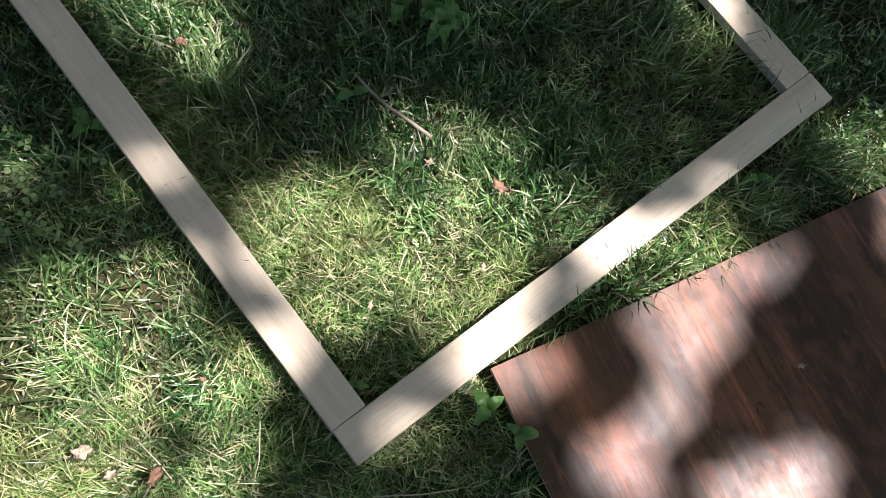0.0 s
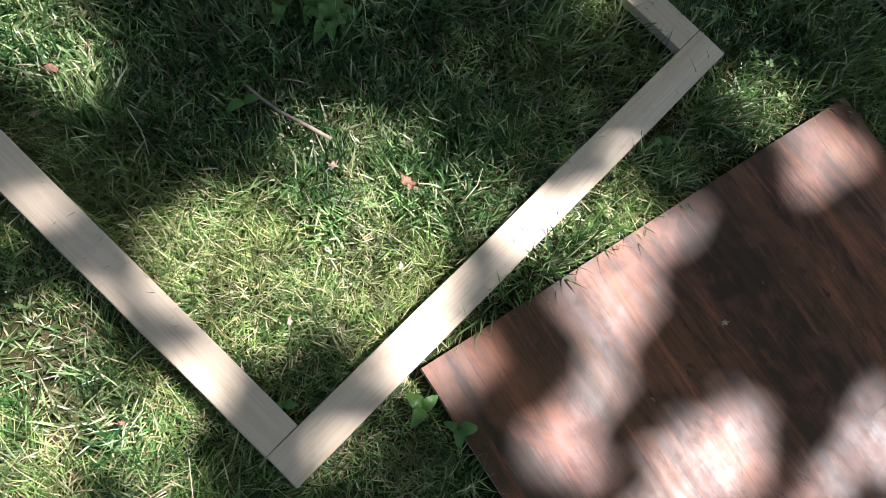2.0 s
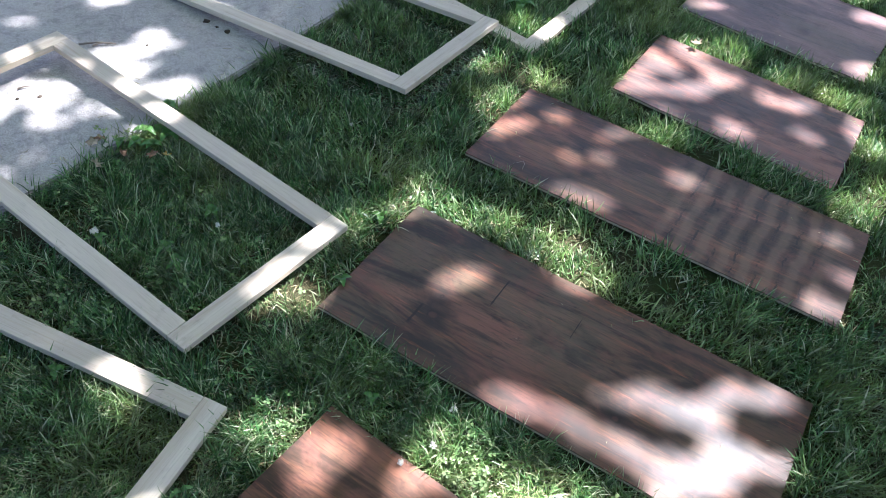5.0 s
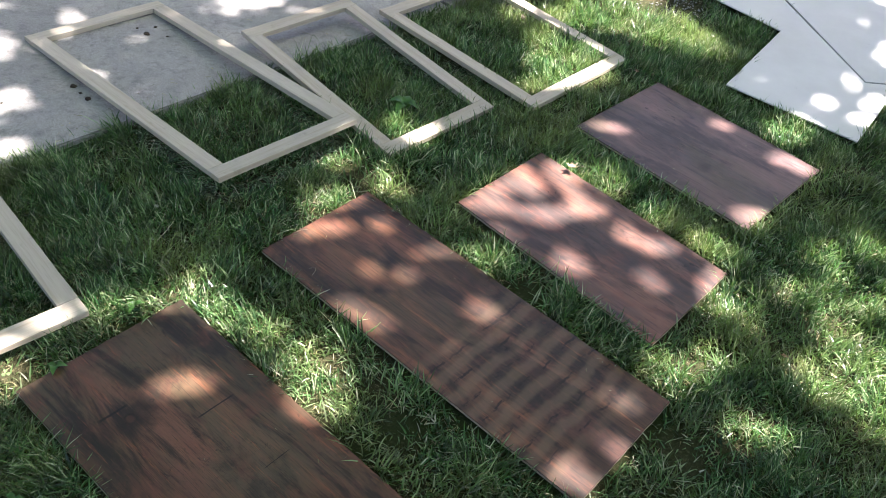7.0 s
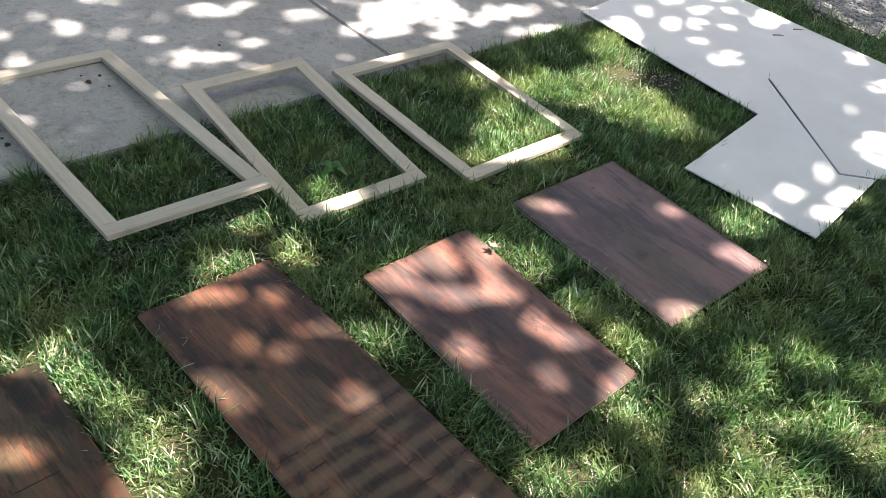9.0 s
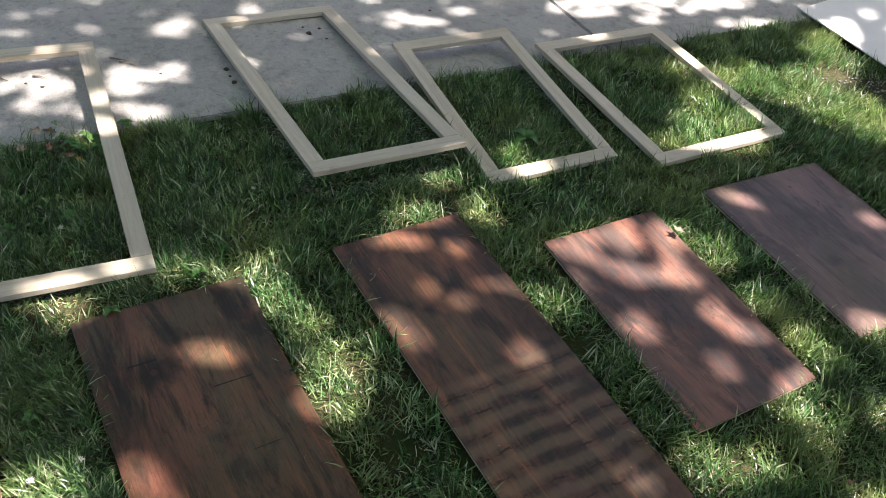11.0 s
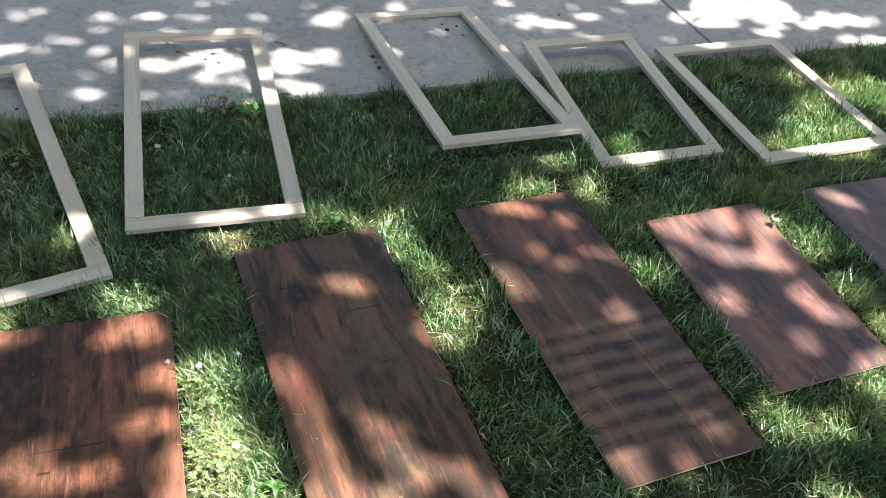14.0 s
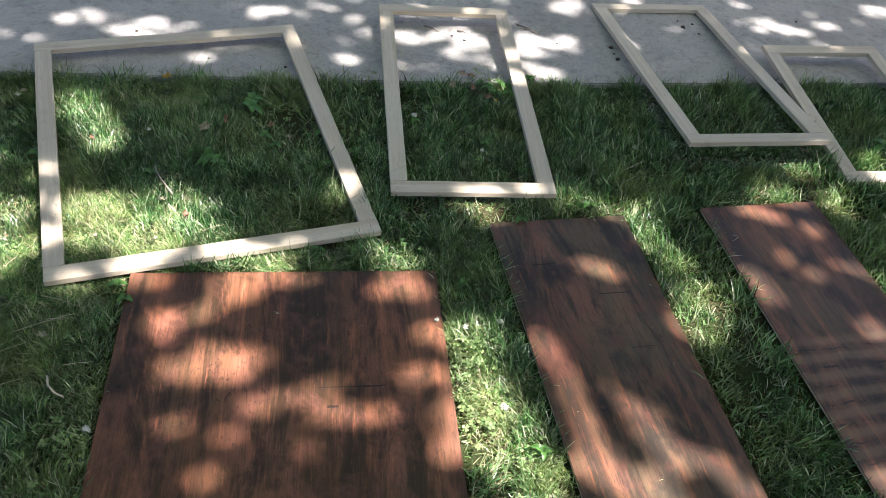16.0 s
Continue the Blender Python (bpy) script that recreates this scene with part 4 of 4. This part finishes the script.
def leaf_blade(length, width, bend, droop, seed, cols=5):
    """One broad leaf along local x, cupped across and arched along."""
    bm = bmesh.new()
    rows = []
    for i in range(cols + 1):
        t = i / cols
        w = width * (math.sin(math.pi * min(1.0, 0.06 + 0.94 * t) ** 0.85) ** 0.8 if t < 1 else 0.02) / 2 + 0.0008
        x, z = length * t, bend * math.sin(math.pi * t) - droop * t * t
        k = 0.12 * w * noise.noise((t * 6, seed, 0))
        rows.append([bm.verts.new((x, s * (w + k), z + c * w * 0.25)) for s, c in ((-1, 1), (-0.5, 0.35), (0, 0), (0.5, 0.35), (1, 1))])
    for a, b in zip(rows, rows[1:]):
        for k in range(4):
            bm.faces.new((a[k], b[k], b[k + 1], a[k + 1]))
    return bm


def plantain(x, y, size, count, seed, label="broad-leaved green weed growing in the lawn"):
    rnd = random.Random(seed)
    weed = tagged(new("broadleaf_weed"), label, "weed", "broadleaf weeds")
    weed.location = (x, y, 0.016)
    for k in range(count):
        s = size * rnd.uniform(0.75, 1.15)
        one = part("leaf", leaf_blade(s, s * rnd.uniform(0.48, 0.62), s * 0.3, s * 0.22, seed + k), MAT_PLANTAIN, weed, smooth=True)
        one.matrix_basis = pose(0, 0, 0.012 + 0.002 * k, 0, -rnd.uniform(5, 26), 360 * k / count + rnd.uniform(-25, 25))


for x, y, size, count, seed in ((0.475, 0.875, 0.052, 5, 1), (0.515, 1.28, 0.055, 4, 2), (0.290, 0.755, 0.036, 2, 3), (0.214, 0.232, 0.030, 2, 4), (0.425, 0.160, 0.034, 3, 5),
                                (0.470, 0.110, 0.034, 3, 6), (-0.17, 0.74, 0.045, 3, 7), (3.328, 1.80, 0.085, 5, 8), (0.85, 1.20, 0.045, 3, 9), (1.60, 1.74, 0.050, 4, 10),
                                (1.98, 1.02, 0.035, 3, 11), (1.72, 0.86, 0.034, 3, 12), (1.88, -0.18, 0.04, 4, 13), (1.35, 1.25, 0.045, 4, 14), (1.02, 0.50, 0.026, 2, 15),
                                (4.42, 2.30, 0.05, 3, 16), (0.63, 1.10, 0.04, 3, 17), (1.55, 0.46, 0.03, 3, 18)):
    plantain(x, y, size, count, seed)

for x, y, size, count, seed in ((1.540, 1.805, 0.050, 4, 31), (1.532, 1.715, 0.042, 5, 32), (1.488, 1.760, 0.036, 4, 33), (1.580, 1.770, 0.040, 4, 34), (1.445, 1.790, 0.030, 3, 35),
                                (1.670, 1.890, 0.045, 4, 36), (0.500, 1.335, 0.056, 3, 37), (0.401, 0.928, 0.046, 3, 41), (0.456, 0.915, 0.046, 3, 42), (0.506, 0.890, 0.044, 3, 43), (0.687, 1.054, 0.038, 3, 44), (0.915, 0.998, 0.036, 3, 45), (1.346, 1.180, 0.040, 4, 38), (1.540, 1.321, 0.042, 4, 39), (1.205, 1.405, 0.030, 3, 40)):
    plantain(x, y, size, count, seed, "yellow-green weed growing at the drive's edge" if y > 1.6 else "broad-leaved green weed growing in the lawn")

CLOVER_SPOTS = ((1.02, 1.17, 0.16, 60), (1.50, 1.76, 0.10, 40), (1.62, 0.12, 0.14, 50), (1.70, -0.10, 0.13, 55), (1.80, -0.30, 0.14, 40), (0.45, -0.50, 0.18, 60), (-0.27, 0.62, 0.13, 60), (1.40, 1.30, 0.25, 40),
                (0.40, 0.95, 0.16, 22), (1.15, 1.10, 0.25, 45), (0.62, -0.42, 0.10, 30), (1.30, 0.75, 0.22, 25), (0.75, 1.25, 0.2, 25), (1.0, 1.45, 0.2, 30), (2.1, 1.3, 0.25, 20), (4.3, 0.6, 0.3, 30))


def clover_leaves():
    r = np.random.default_rng(21)
    verts, faces = [], []
    for cx, cy, spread, count in CLOVER_SPOTS:
        for _ in range(count):
            x, y = cx + r.normal(0, spread * 0.55), cy + r.normal(0, spread * 0.55)
            z, s, turn = r.uniform(0.024, 0.042), r.uniform(0.0042, 0.0080), r.uniform(0, 6.283)
            if covered(np.array([x]), np.array([y]))[0] < 1:
                continue
            tx, ty = r.normal(0, 0.3, 2)
            for k in range(3):
                a = turn + k * 2.094
                b = len(verts)
                for dist, side, lift in ((0.05, 0, 0), (0.7, -0.62, 0.12), (1.35, -0.75, 0.2), (1.62, -0.3, 0.1), (1.5, 0, 0.02), (1.62, 0.3, 0.1), (1.35, 0.75, 0.2), (0.7, 0.62, 0.12)):
                    px, py = s * (dist * math.cos(a) - side * math.sin(a)), s * (dist * math.sin(a) + side * math.cos(a))
                    verts.append((x + px, y + py, z + lift * s + px * tx + py * ty))
                faces += [(b, b + i, b + i + 1) for i in range(1, 7)]
    return verts, faces


tagged(bulk("clover_leaves", *clover_leaves(), MAT_CLOVER, True), "patches of small green clover leaves in the lawn", "clover", kind="stuff")


def blossom(x, y, size, seed):
    rnd = random.Random(seed)
    bm = bmesh.new()
    bmesh.ops.create_icosphere(bm, subdivisions=1, radius=size * 0.45)
    for k in range(46):
        a, h = rnd.uniform(0, 6.283), rnd.uniform(-0.5, 1)
        way = Vector((math.cos(a) * math.sqrt(1 - h * h), math.sin(a) * math.sqrt(1 - h * h), h))
        side = way.orthogonal().normalized() * size * 0.12
        tip = way * size * rnd.uniform(0.75, 1.05)
        bm.faces.new([bm.verts.new(p) for p in (way * size * 0.35 - side, way * size * 0.35 + side, tip + side * 0.5, tip - side * 0.5)])
    head = tagged(new("clover_flower"), "small white clover blossom in the lawn", "flower", "clover flowers")
    head.location = (x, y, 0.0)
    part("petals", bm, MAT_FLOWER, head).location = (0, 0, 0.044)
    part("stalk", tube([(0, 0, 0), (0.002, 0.001, 0.02), (0, 0, 0.038)], [0.0012, 0.001, 0.0009], 5), MAT_PLANTAIN, head)


for k, (x, y) in enumerate(((1.490, 0.255), (1.588, 0.246), (0.590, -0.400), (2.165, 1.46), (1.70, 0.30), (1.75, -0.05), (0.18, 1.0), (-0.42, 1.08), (1.20, 1.42), (1.52, 1.25))):
    blossom(x, y, 0.010 + 0.002 * (k % 3), k)

# ---------------------------------------------------------------- fallen leaves, sticks and straw


def fallen_leaf(x, y, z, size, turn, tip, mat, label, seed):
    """A dry, lobed leaf, curled and crumpled."""
    rnd = random.Random(seed)
    bm = bmesh.new()
    n, rings = 18, 3
    hub = bm.verts.new((0, 0, 0))
    last = None
    for q in range(1, rings + 1):
        ring = []
        for k in range(n):
            a = 2 * math.pi * k / n
            lobe = 0.72 + 0.22 * math.cos(5 * a + 0.4) + 0.10 * rnd.uniform(-1, 1)
            d = size * 0.5 * lobe * q / rings
            px, py = d * math.cos(a) * 1.25, d * math.sin(a) * 0.85
            pz = 0.9 * py * py / size + 0.25 * size * noise.noise((px / size * 3, py / size * 3, seed)) + 0.5 * px * px / size * (seed % 2)
            ring.append(bm.verts.new((px, py, pz)))
        for k in range(n):
            if last is None:
                bm.faces.new((hub, ring[k], ring[(k + 1) % n]))
            else:
                bm.faces.new((last[k], ring[k], ring[(k + 1) % n], last[(k + 1) % n]))
        last = ring
    bmesh.ops.solidify(bm, geom=bm.faces[:], thickness=0.0006)
    leaf = tagged(new("fallen_leaf"), label, "leaf", "fallen leaves")
    leaf.matrix_basis = pose(x, y, z + (0.012 if z > 0.035 else 0.0), tip, rnd.uniform(-15, 15), turn)
    part("blade", bm, mat, leaf, smooth=True)
    part("stem", tube([(-size * 0.45, 0, 0.001), (-size * 0.7, 0.002, 0.004), (-size * 0.95, size * 0.08, 0.002)], [0.0011, 0.0009, 0.0007], 5), MAT_TWIG, leaf)


BROWN, PALE, YELLOW = "curled dry brown leaf lying on the grass", "pale dry leaf lying on the grass", "yellow fallen leaf at the edge of the drive"
for k, (x, y, z, size, turn, tip, mat, label) in enumerate((
        (0.517, 0.533, 0.044, 0.036, 120, 15, MAT_BROWN_LEAF, BROWN), (0.405, 0.598, 0.040, 0.022, 30, 25, MAT_PALE_LEAF, PALE), (0.460, 0.394, 0.038, 0.018, 80, 30, MAT_PALE_LEAF, PALE),
        (0.259, 0.355, 0.038, 0.020, 70, 35, MAT_PALE_LEAF, PALE), (-0.105, 0.138, 0.042, 0.038, 60, 55, MAT_BROWN_LEAF, BROWN), (-0.205, 0.190, 0.042, 0.036, 10, 10, MAT_PALE_LEAF, PALE),
        (-0.165, 0.150, 0.042, 0.024, 200, 10, MAT_PALE_LEAF, PALE), (0.00, 0.875, 0.042, 0.028, 150, 15, MAT_BROWN_LEAF, BROWN), (-0.04, 0.80, 0.040, 0.022, 190, 20, MAT_PALE_LEAF, PALE),
        (-0.02, 0.275, 0.036, 0.013, 0, 10, MAT_BROWN_LEAF, BROWN), (0.454, 1.126, 0.056, 0.050, 95, 60, MAT_BROWN_LEAF, BROWN), (0.393, 1.061, 0.050, 0.056, 40, 25, MAT_PALE_LEAF, PALE),
        (0.085, 1.410, 0.034, 0.045, 20, 8, MAT_YELLOW_LEAF, YELLOW), (1.36, 1.805, 0.045, 0.050, 20, 20, MAT_PALE_LEAF, PALE), (3.778, 1.160, 0.046, 0.055, 130, 10, MAT_PALE_LEAF, PALE),
        (-0.40, 1.10, 0.045, 0.030, 0, 10, MAT_PALE_LEAF, PALE), (0.63, 1.19, 0.03, 0.045, 60, 5, MAT_BROWN_LEAF, BROWN), (0.72, 1.13, 0.03, 0.035, 160, 5, MAT_PALE_LEAF, PALE),
        (1.42, 1.70, 0.045, 0.04, 100, 20, MAT_BROWN_LEAF, BROWN), (1.397, 1.841, 0.034, 0.045, 30, 10, MAT_BROWN_LEAF, BROWN), (1.325, 1.687, 0.05, 0.05, 80, 40, MAT_PALE_LEAF, PALE), (1.499, 1.651, 0.045, 0.04, 10, 15, MAT_BROWN_LEAF, BROWN), (1.534, 1.623, 0.045, 0.032, 140, 10, MAT_YELLOW_LEAF, YELLOW), (0.31, -0.11, 0.04, 0.03, 10, 10, MAT_PALE_LEAF, PALE), (4.30, 2.36, 0.045, 0.045, 70, 20, MAT_PALE_LEAF, PALE),
        (4.57, 1.72, 0.045, 0.03, 20, 20, MAT_BROWN_LEAF, BROWN), (0.98, 0.14, 0.05, 0.001 + 0.014, 0, 0, MAT_PALE_LEAF, PALE), (3.86, 0.02, 0.04, 0.03, 140, 10, MAT_BROWN_LEAF, BROWN))):
    fallen_leaf(x, y, z, size, turn, tip, mat, label, k + 1)


def strand(name, label, category, points, r0, r1, mat, sides=6, fork=None):
    ob = tagged(part(name, tube(points, [r0 + (r1 - r0) * k / (len(points) - 1) for k in range(len(points))], sides), mat, smooth=True), label, category)
    if fork:
        part("side_shoot", tube(fork, [r0 * 0.5, r0 * 0.4, r1 * 0.6], 5), mat, ob)
    return ob


strand("twig", "thin grey-brown twig lying on the grass", "twig", [(0.300, 0.775, 0.052), (0.318, 0.748, 0.048), (0.345, 0.712, 0.050), (0.380, 0.682, 0.044), (0.416, 0.650, 0.036)],
       0.0026, 0.0042, MAT_TWIG, fork=[(0.330, 0.730, 0.049), (0.350, 0.738, 0.056), (0.358, 0.745, 0.060)])
strand("twig", "pale curved stick lying in the grass", "twig", [(0.398, -0.252, 0.046), (0.418, -0.285, 0.050), (0.448, -0.305, 0.048), (0.478, -0.310, 0.044)], 0.0035, 0.003, MAT_PALE_LEAF)
for a, b, lift in (((0.060, 0.195), (0.033, 0.085), 0.052), ((0.218, 0.052), (0.355, 0.040), 0.046), ((0.225, -0.118), (0.365, 0.000), 0.060), ((0.285, -0.05), (0.372, -0.02), 0.058),
                   ((0.60, 0.475), (0.66, 0.53), 0.052), ((0.42, -0.20), (0.50, -0.165), 0.05),
                   ((-0.08, 0.13), (-0.13, 0.20), 0.05), ((0.10, 0.78), (0.115, 0.69), 0.055), ((-0.22, 0.09), (-0.16, 0.06), 0.05), ((0.70, 0.60), (0.745, 0.62), 0.05),
                   ((0.20, -0.22), (0.28, -0.14), 0.055), ((2.20, 1.36), (2.12, 1.28), 0.055), ((0.26, -0.33), (0.33, -0.27), 0.05)):
    m = ((a[0] + b[0]) / 2 + 0.006, (a[1] + b[1]) / 2 - 0.004)
    strand("straw", "long dry straw blade lying across the grass", "straw", [(*a, lift - 0.008), (*m, lift), (*b, lift - 0.012)], 0.0011, 0.0007, MAT_PALE_LEAF, 5)
for a, b, lift in (((1.560, 2.415), (1.680, 2.355), 0.034), ((1.60, 2.385), (1.672, 2.372), 0.031), ((1.10, 2.245), (1.18, 2.21), 0.031), ((1.02, 2.36), (1.06, 2.30), 0.031), ((1.27, 2.25), (1.33, 2.235), 0.031)):
    m = ((a[0] + b[0]) / 2, (a[1] + b[1]) / 2 + 0.005)
    strand("twig", "dry twig lying on the concrete drive", "twig", [(*a, lift), (*m, lift + 0.004), (*b, lift)], 0.0042, 0.0024, MAT_TWIG)
strand("fibre", "fine pale curled fibre on a stained board", "fibre", [(2.548, 0.985, 0.036), (2.566, 0.972, 0.046), (2.560, 0.955, 0.048), (2.545, 0.948, 0.037)], 0.0007, 0.0006, MAT_PALE_LEAF, 4)
for x, y in ((6.63, 2.70), (6.86, 2.76)):
    strand("twig", "small curled brown stem on the white sheet", "twig", [(x - 0.04, y + 0.02, 0.049), (x, y, 0.056), (x + 0.035, y + 0.004, 0.050)], 0.004, 0.003, MAT_BROWN_LEAF)


def crumb(x, y, size, seed):
    bm = bmesh.new()
    bmesh.ops.create_icosphere(bm, subdivisions=2, radius=size)
    for v in bm.verts:
        v.co *= 1 + 0.5 * noise.noise(v.co / size * 1.3 + Vector((seed, 0, 0)))
        v.co.z = max(v.co.z * 0.5, -size * 0.15)
    ob = tagged(part("crumb", bm, MAT_DEBRIS), "dark crumb of earth on the concrete drive", "debris", "crumbs on the drive")
    ob.location = (x, y, DRIVE_Z + size * 0.15)


for k, (x, y, s) in enumerate(((2.448, 2.705, 0.014), (2.092, 2.238, 0.012), (2.058, 2.348, 0.013), (2.075, 2.29, 0.007), (2.50, 2.76, 0.008), (2.42, 2.77, 0.006), (0.552, 1.656, 0.008), (2.53, 2.66, 0.006),
                               (1.25, 2.20, 0.006), (0.2, 1.62, 0.007), (1.32, 2.175, 0.009), (3.1, 3.0, 0.008), (1.78, 2.3, 0.006), (-0.2, 1.75, 0.008), (2.15, 2.42, 0.005))):
    crumb(x, y, s, k)

# ---------------------------------------------------------------- gravel beyond the sheet


def stones(count, where, lo, hi, seed):
    r = np.random.default_rng(seed)
    bm = bmesh.new()
    bmesh.ops.create_icosphere(bm, subdivisions=1, radius=1.0)
    bm.verts.ensure_lookup_table()
    base = np.array([v.co[:] for v in bm.verts])
    tri = np.array([[v.index for v in f.verts] for f in bm.faces])
    bm.free()
    x, y = where(r, count)
    verts, faces = [], []
    for k in range(len(x)):
        s = r.uniform(lo, hi) * np.array([1, r.uniform(0.6, 1), r.uniform(0.4, 0.75)])
        p = base * s * (1 + r.uniform(-0.25, 0.25, (len(base), 1)))
        a = r.uniform(0, 6.283)
        q = np.stack([p[:, 0] * math.cos(a) - p[:, 1] * math.sin(a), p[:, 0] * math.sin(a) + p[:, 1] * math.cos(a), p[:, 2]], 1)
        verts.append(q + np.array([x[k], y[k], 0.006 + s[2] * 0.5]))
        faces.append(tri + k * len(base))
    return np.concatenate(verts), np.concatenate(faces)


def gravel_lane(r, n):
    u, v = r.uniform(7.80, 9.6, n), r.uniform(-0.6, 1.9, n)
    keep = u > 7.86 + 0.35 * np.clip(v - 0.7, 0, 1) + r.uniform(0, 0.25, n)
    return 0.9516 * u[keep] - 0.3073 * v[keep], 0.3073 * u[keep] + 0.9516 * v[keep]


def bare_spot(r, n):
    return 5.42 + r.normal(0, 0.15, n), 2.32 + r.normal(0, 0.10, n)


bm = slab([on_drive(u, v) for u, v in ((7.9, -0.8), (12.0, -0.8), (12.0, 2.2), (8.1, 2.2), (8.0, 0.8))], -0.02, 0.009)
tagged(part("gravel_bed", bm, MAT_DUST), "grey gravel lane beyond the lawn", "gravel", kind="structure")
tagged(bulk("gravel_stones", *stones(7000, gravel_lane, 0.006, 0.017, 31), MAT_STONE), "loose grey gravel stones", "gravel", kind="stuff")
tagged(bulk("pebbles", *stones(220, bare_spot, 0.003, 0.008, 32), MAT_STONE), "small pale pebbles in a bare patch of lawn", "gravel", kind="stuff")
r = np.random.default_rng(55)
u = np.concatenate([r.normal(7.92, 0.10, 900), r.uniform(7.66, 8.0, 900)])
v = np.concatenate([r.normal(1.15, 0.22, 900), r.uniform(-0.7, 1.7, 900)])
x, y = 0.9516 * u - 0.3073 * v, 0.3073 * u + 0.9516 * v
verts, faces = blades(x, y, covered(x, y), r, 3, 0.05, 0.12, 0.006, 0.6)
tagged(bulk("weed_fringe", verts, faces, MAT_GRASS, True), "ragged weeds between the sheet and the gravel", "weeds", kind="stuff")


# ---------------------------------------------------------------- fine litter


def scatter(count, where, seed, lo, hi, wide):
    """Thin bits lying flat, each a bent strip."""
    r = np.random.default_rng(seed)
    x, y, z = where(r, count)
    n = len(x)
    a, s, bend = r.uniform(0, 6.283, n), r.uniform(lo, hi, n), r.normal(0, 0.5, n)
    w = wide * r.uniform(0.5, 1.3, n)
    verts = np.zeros((n, 6, 3))
    px, py = x.copy(), y.copy()
    for k in range(3):
        b = a + bend * k
        verts[:, 2 * k] = np.stack([px - np.sin(b) * w, py + np.cos(b) * w, z + 0.0015 * k], 1)
        verts[:, 2 * k + 1] = np.stack([px + np.sin(b) * w, py - np.cos(b) * w, z + 0.0015 * k + 0.0008], 1)
        px, py = px + np.cos(b) * s / 2, py + np.sin(b) * s / 2
    quad = np.array([[0, 1, 3, 2], [2, 3, 5, 4]])
    return verts.reshape(-1, 3), (np.arange(n)[:, None, None] * 6 + quad[None]).reshape(-1, 4)


def along_drive(r, n):
    u = r.uniform(-1.2, 6.0, n)
    v = edge_v(u) + np.abs(r.normal(0, 0.16, n)) + 0.01
    return 0.9516 * u - 0.3073 * v, 0.3073 * u + 0.9516 * v, np.full(n, DRIVE_Z + 0.001)


def on_boards(r, n):
    xs, ys, zs = [], [], []
    for cx, cy, turn, w, l, top, _ in BOARDS.values():
        a = math.radians(turn)
        p, q = r.uniform(-0.47, 0.47, n) * w, r.uniform(-0.47, 0.47, n) * l
        xs.append(cx + p * math.cos(a) - q * math.sin(a))
        ys.append(cy + p * math.sin(a) + q * math.cos(a))
        zs.append(np.full(n, top + 0.002))
    return np.concatenate(xs), np.concatenate(ys), np.concatenate(zs)


tagged(bulk("drive_litter", *scatter(420, along_drive, 61, 0.008, 0.035, 0.0010), MAT_STRAW), "bits of straw and dry grass along the drive's edge", "litter", kind="stuff")
tagged(bulk("clippings", *scatter(7, on_boards, 62, 0.005, 0.016, 0.0007), MAT_STRAW), "a few grass clippings fallen on the boards", "litter", kind="stuff")
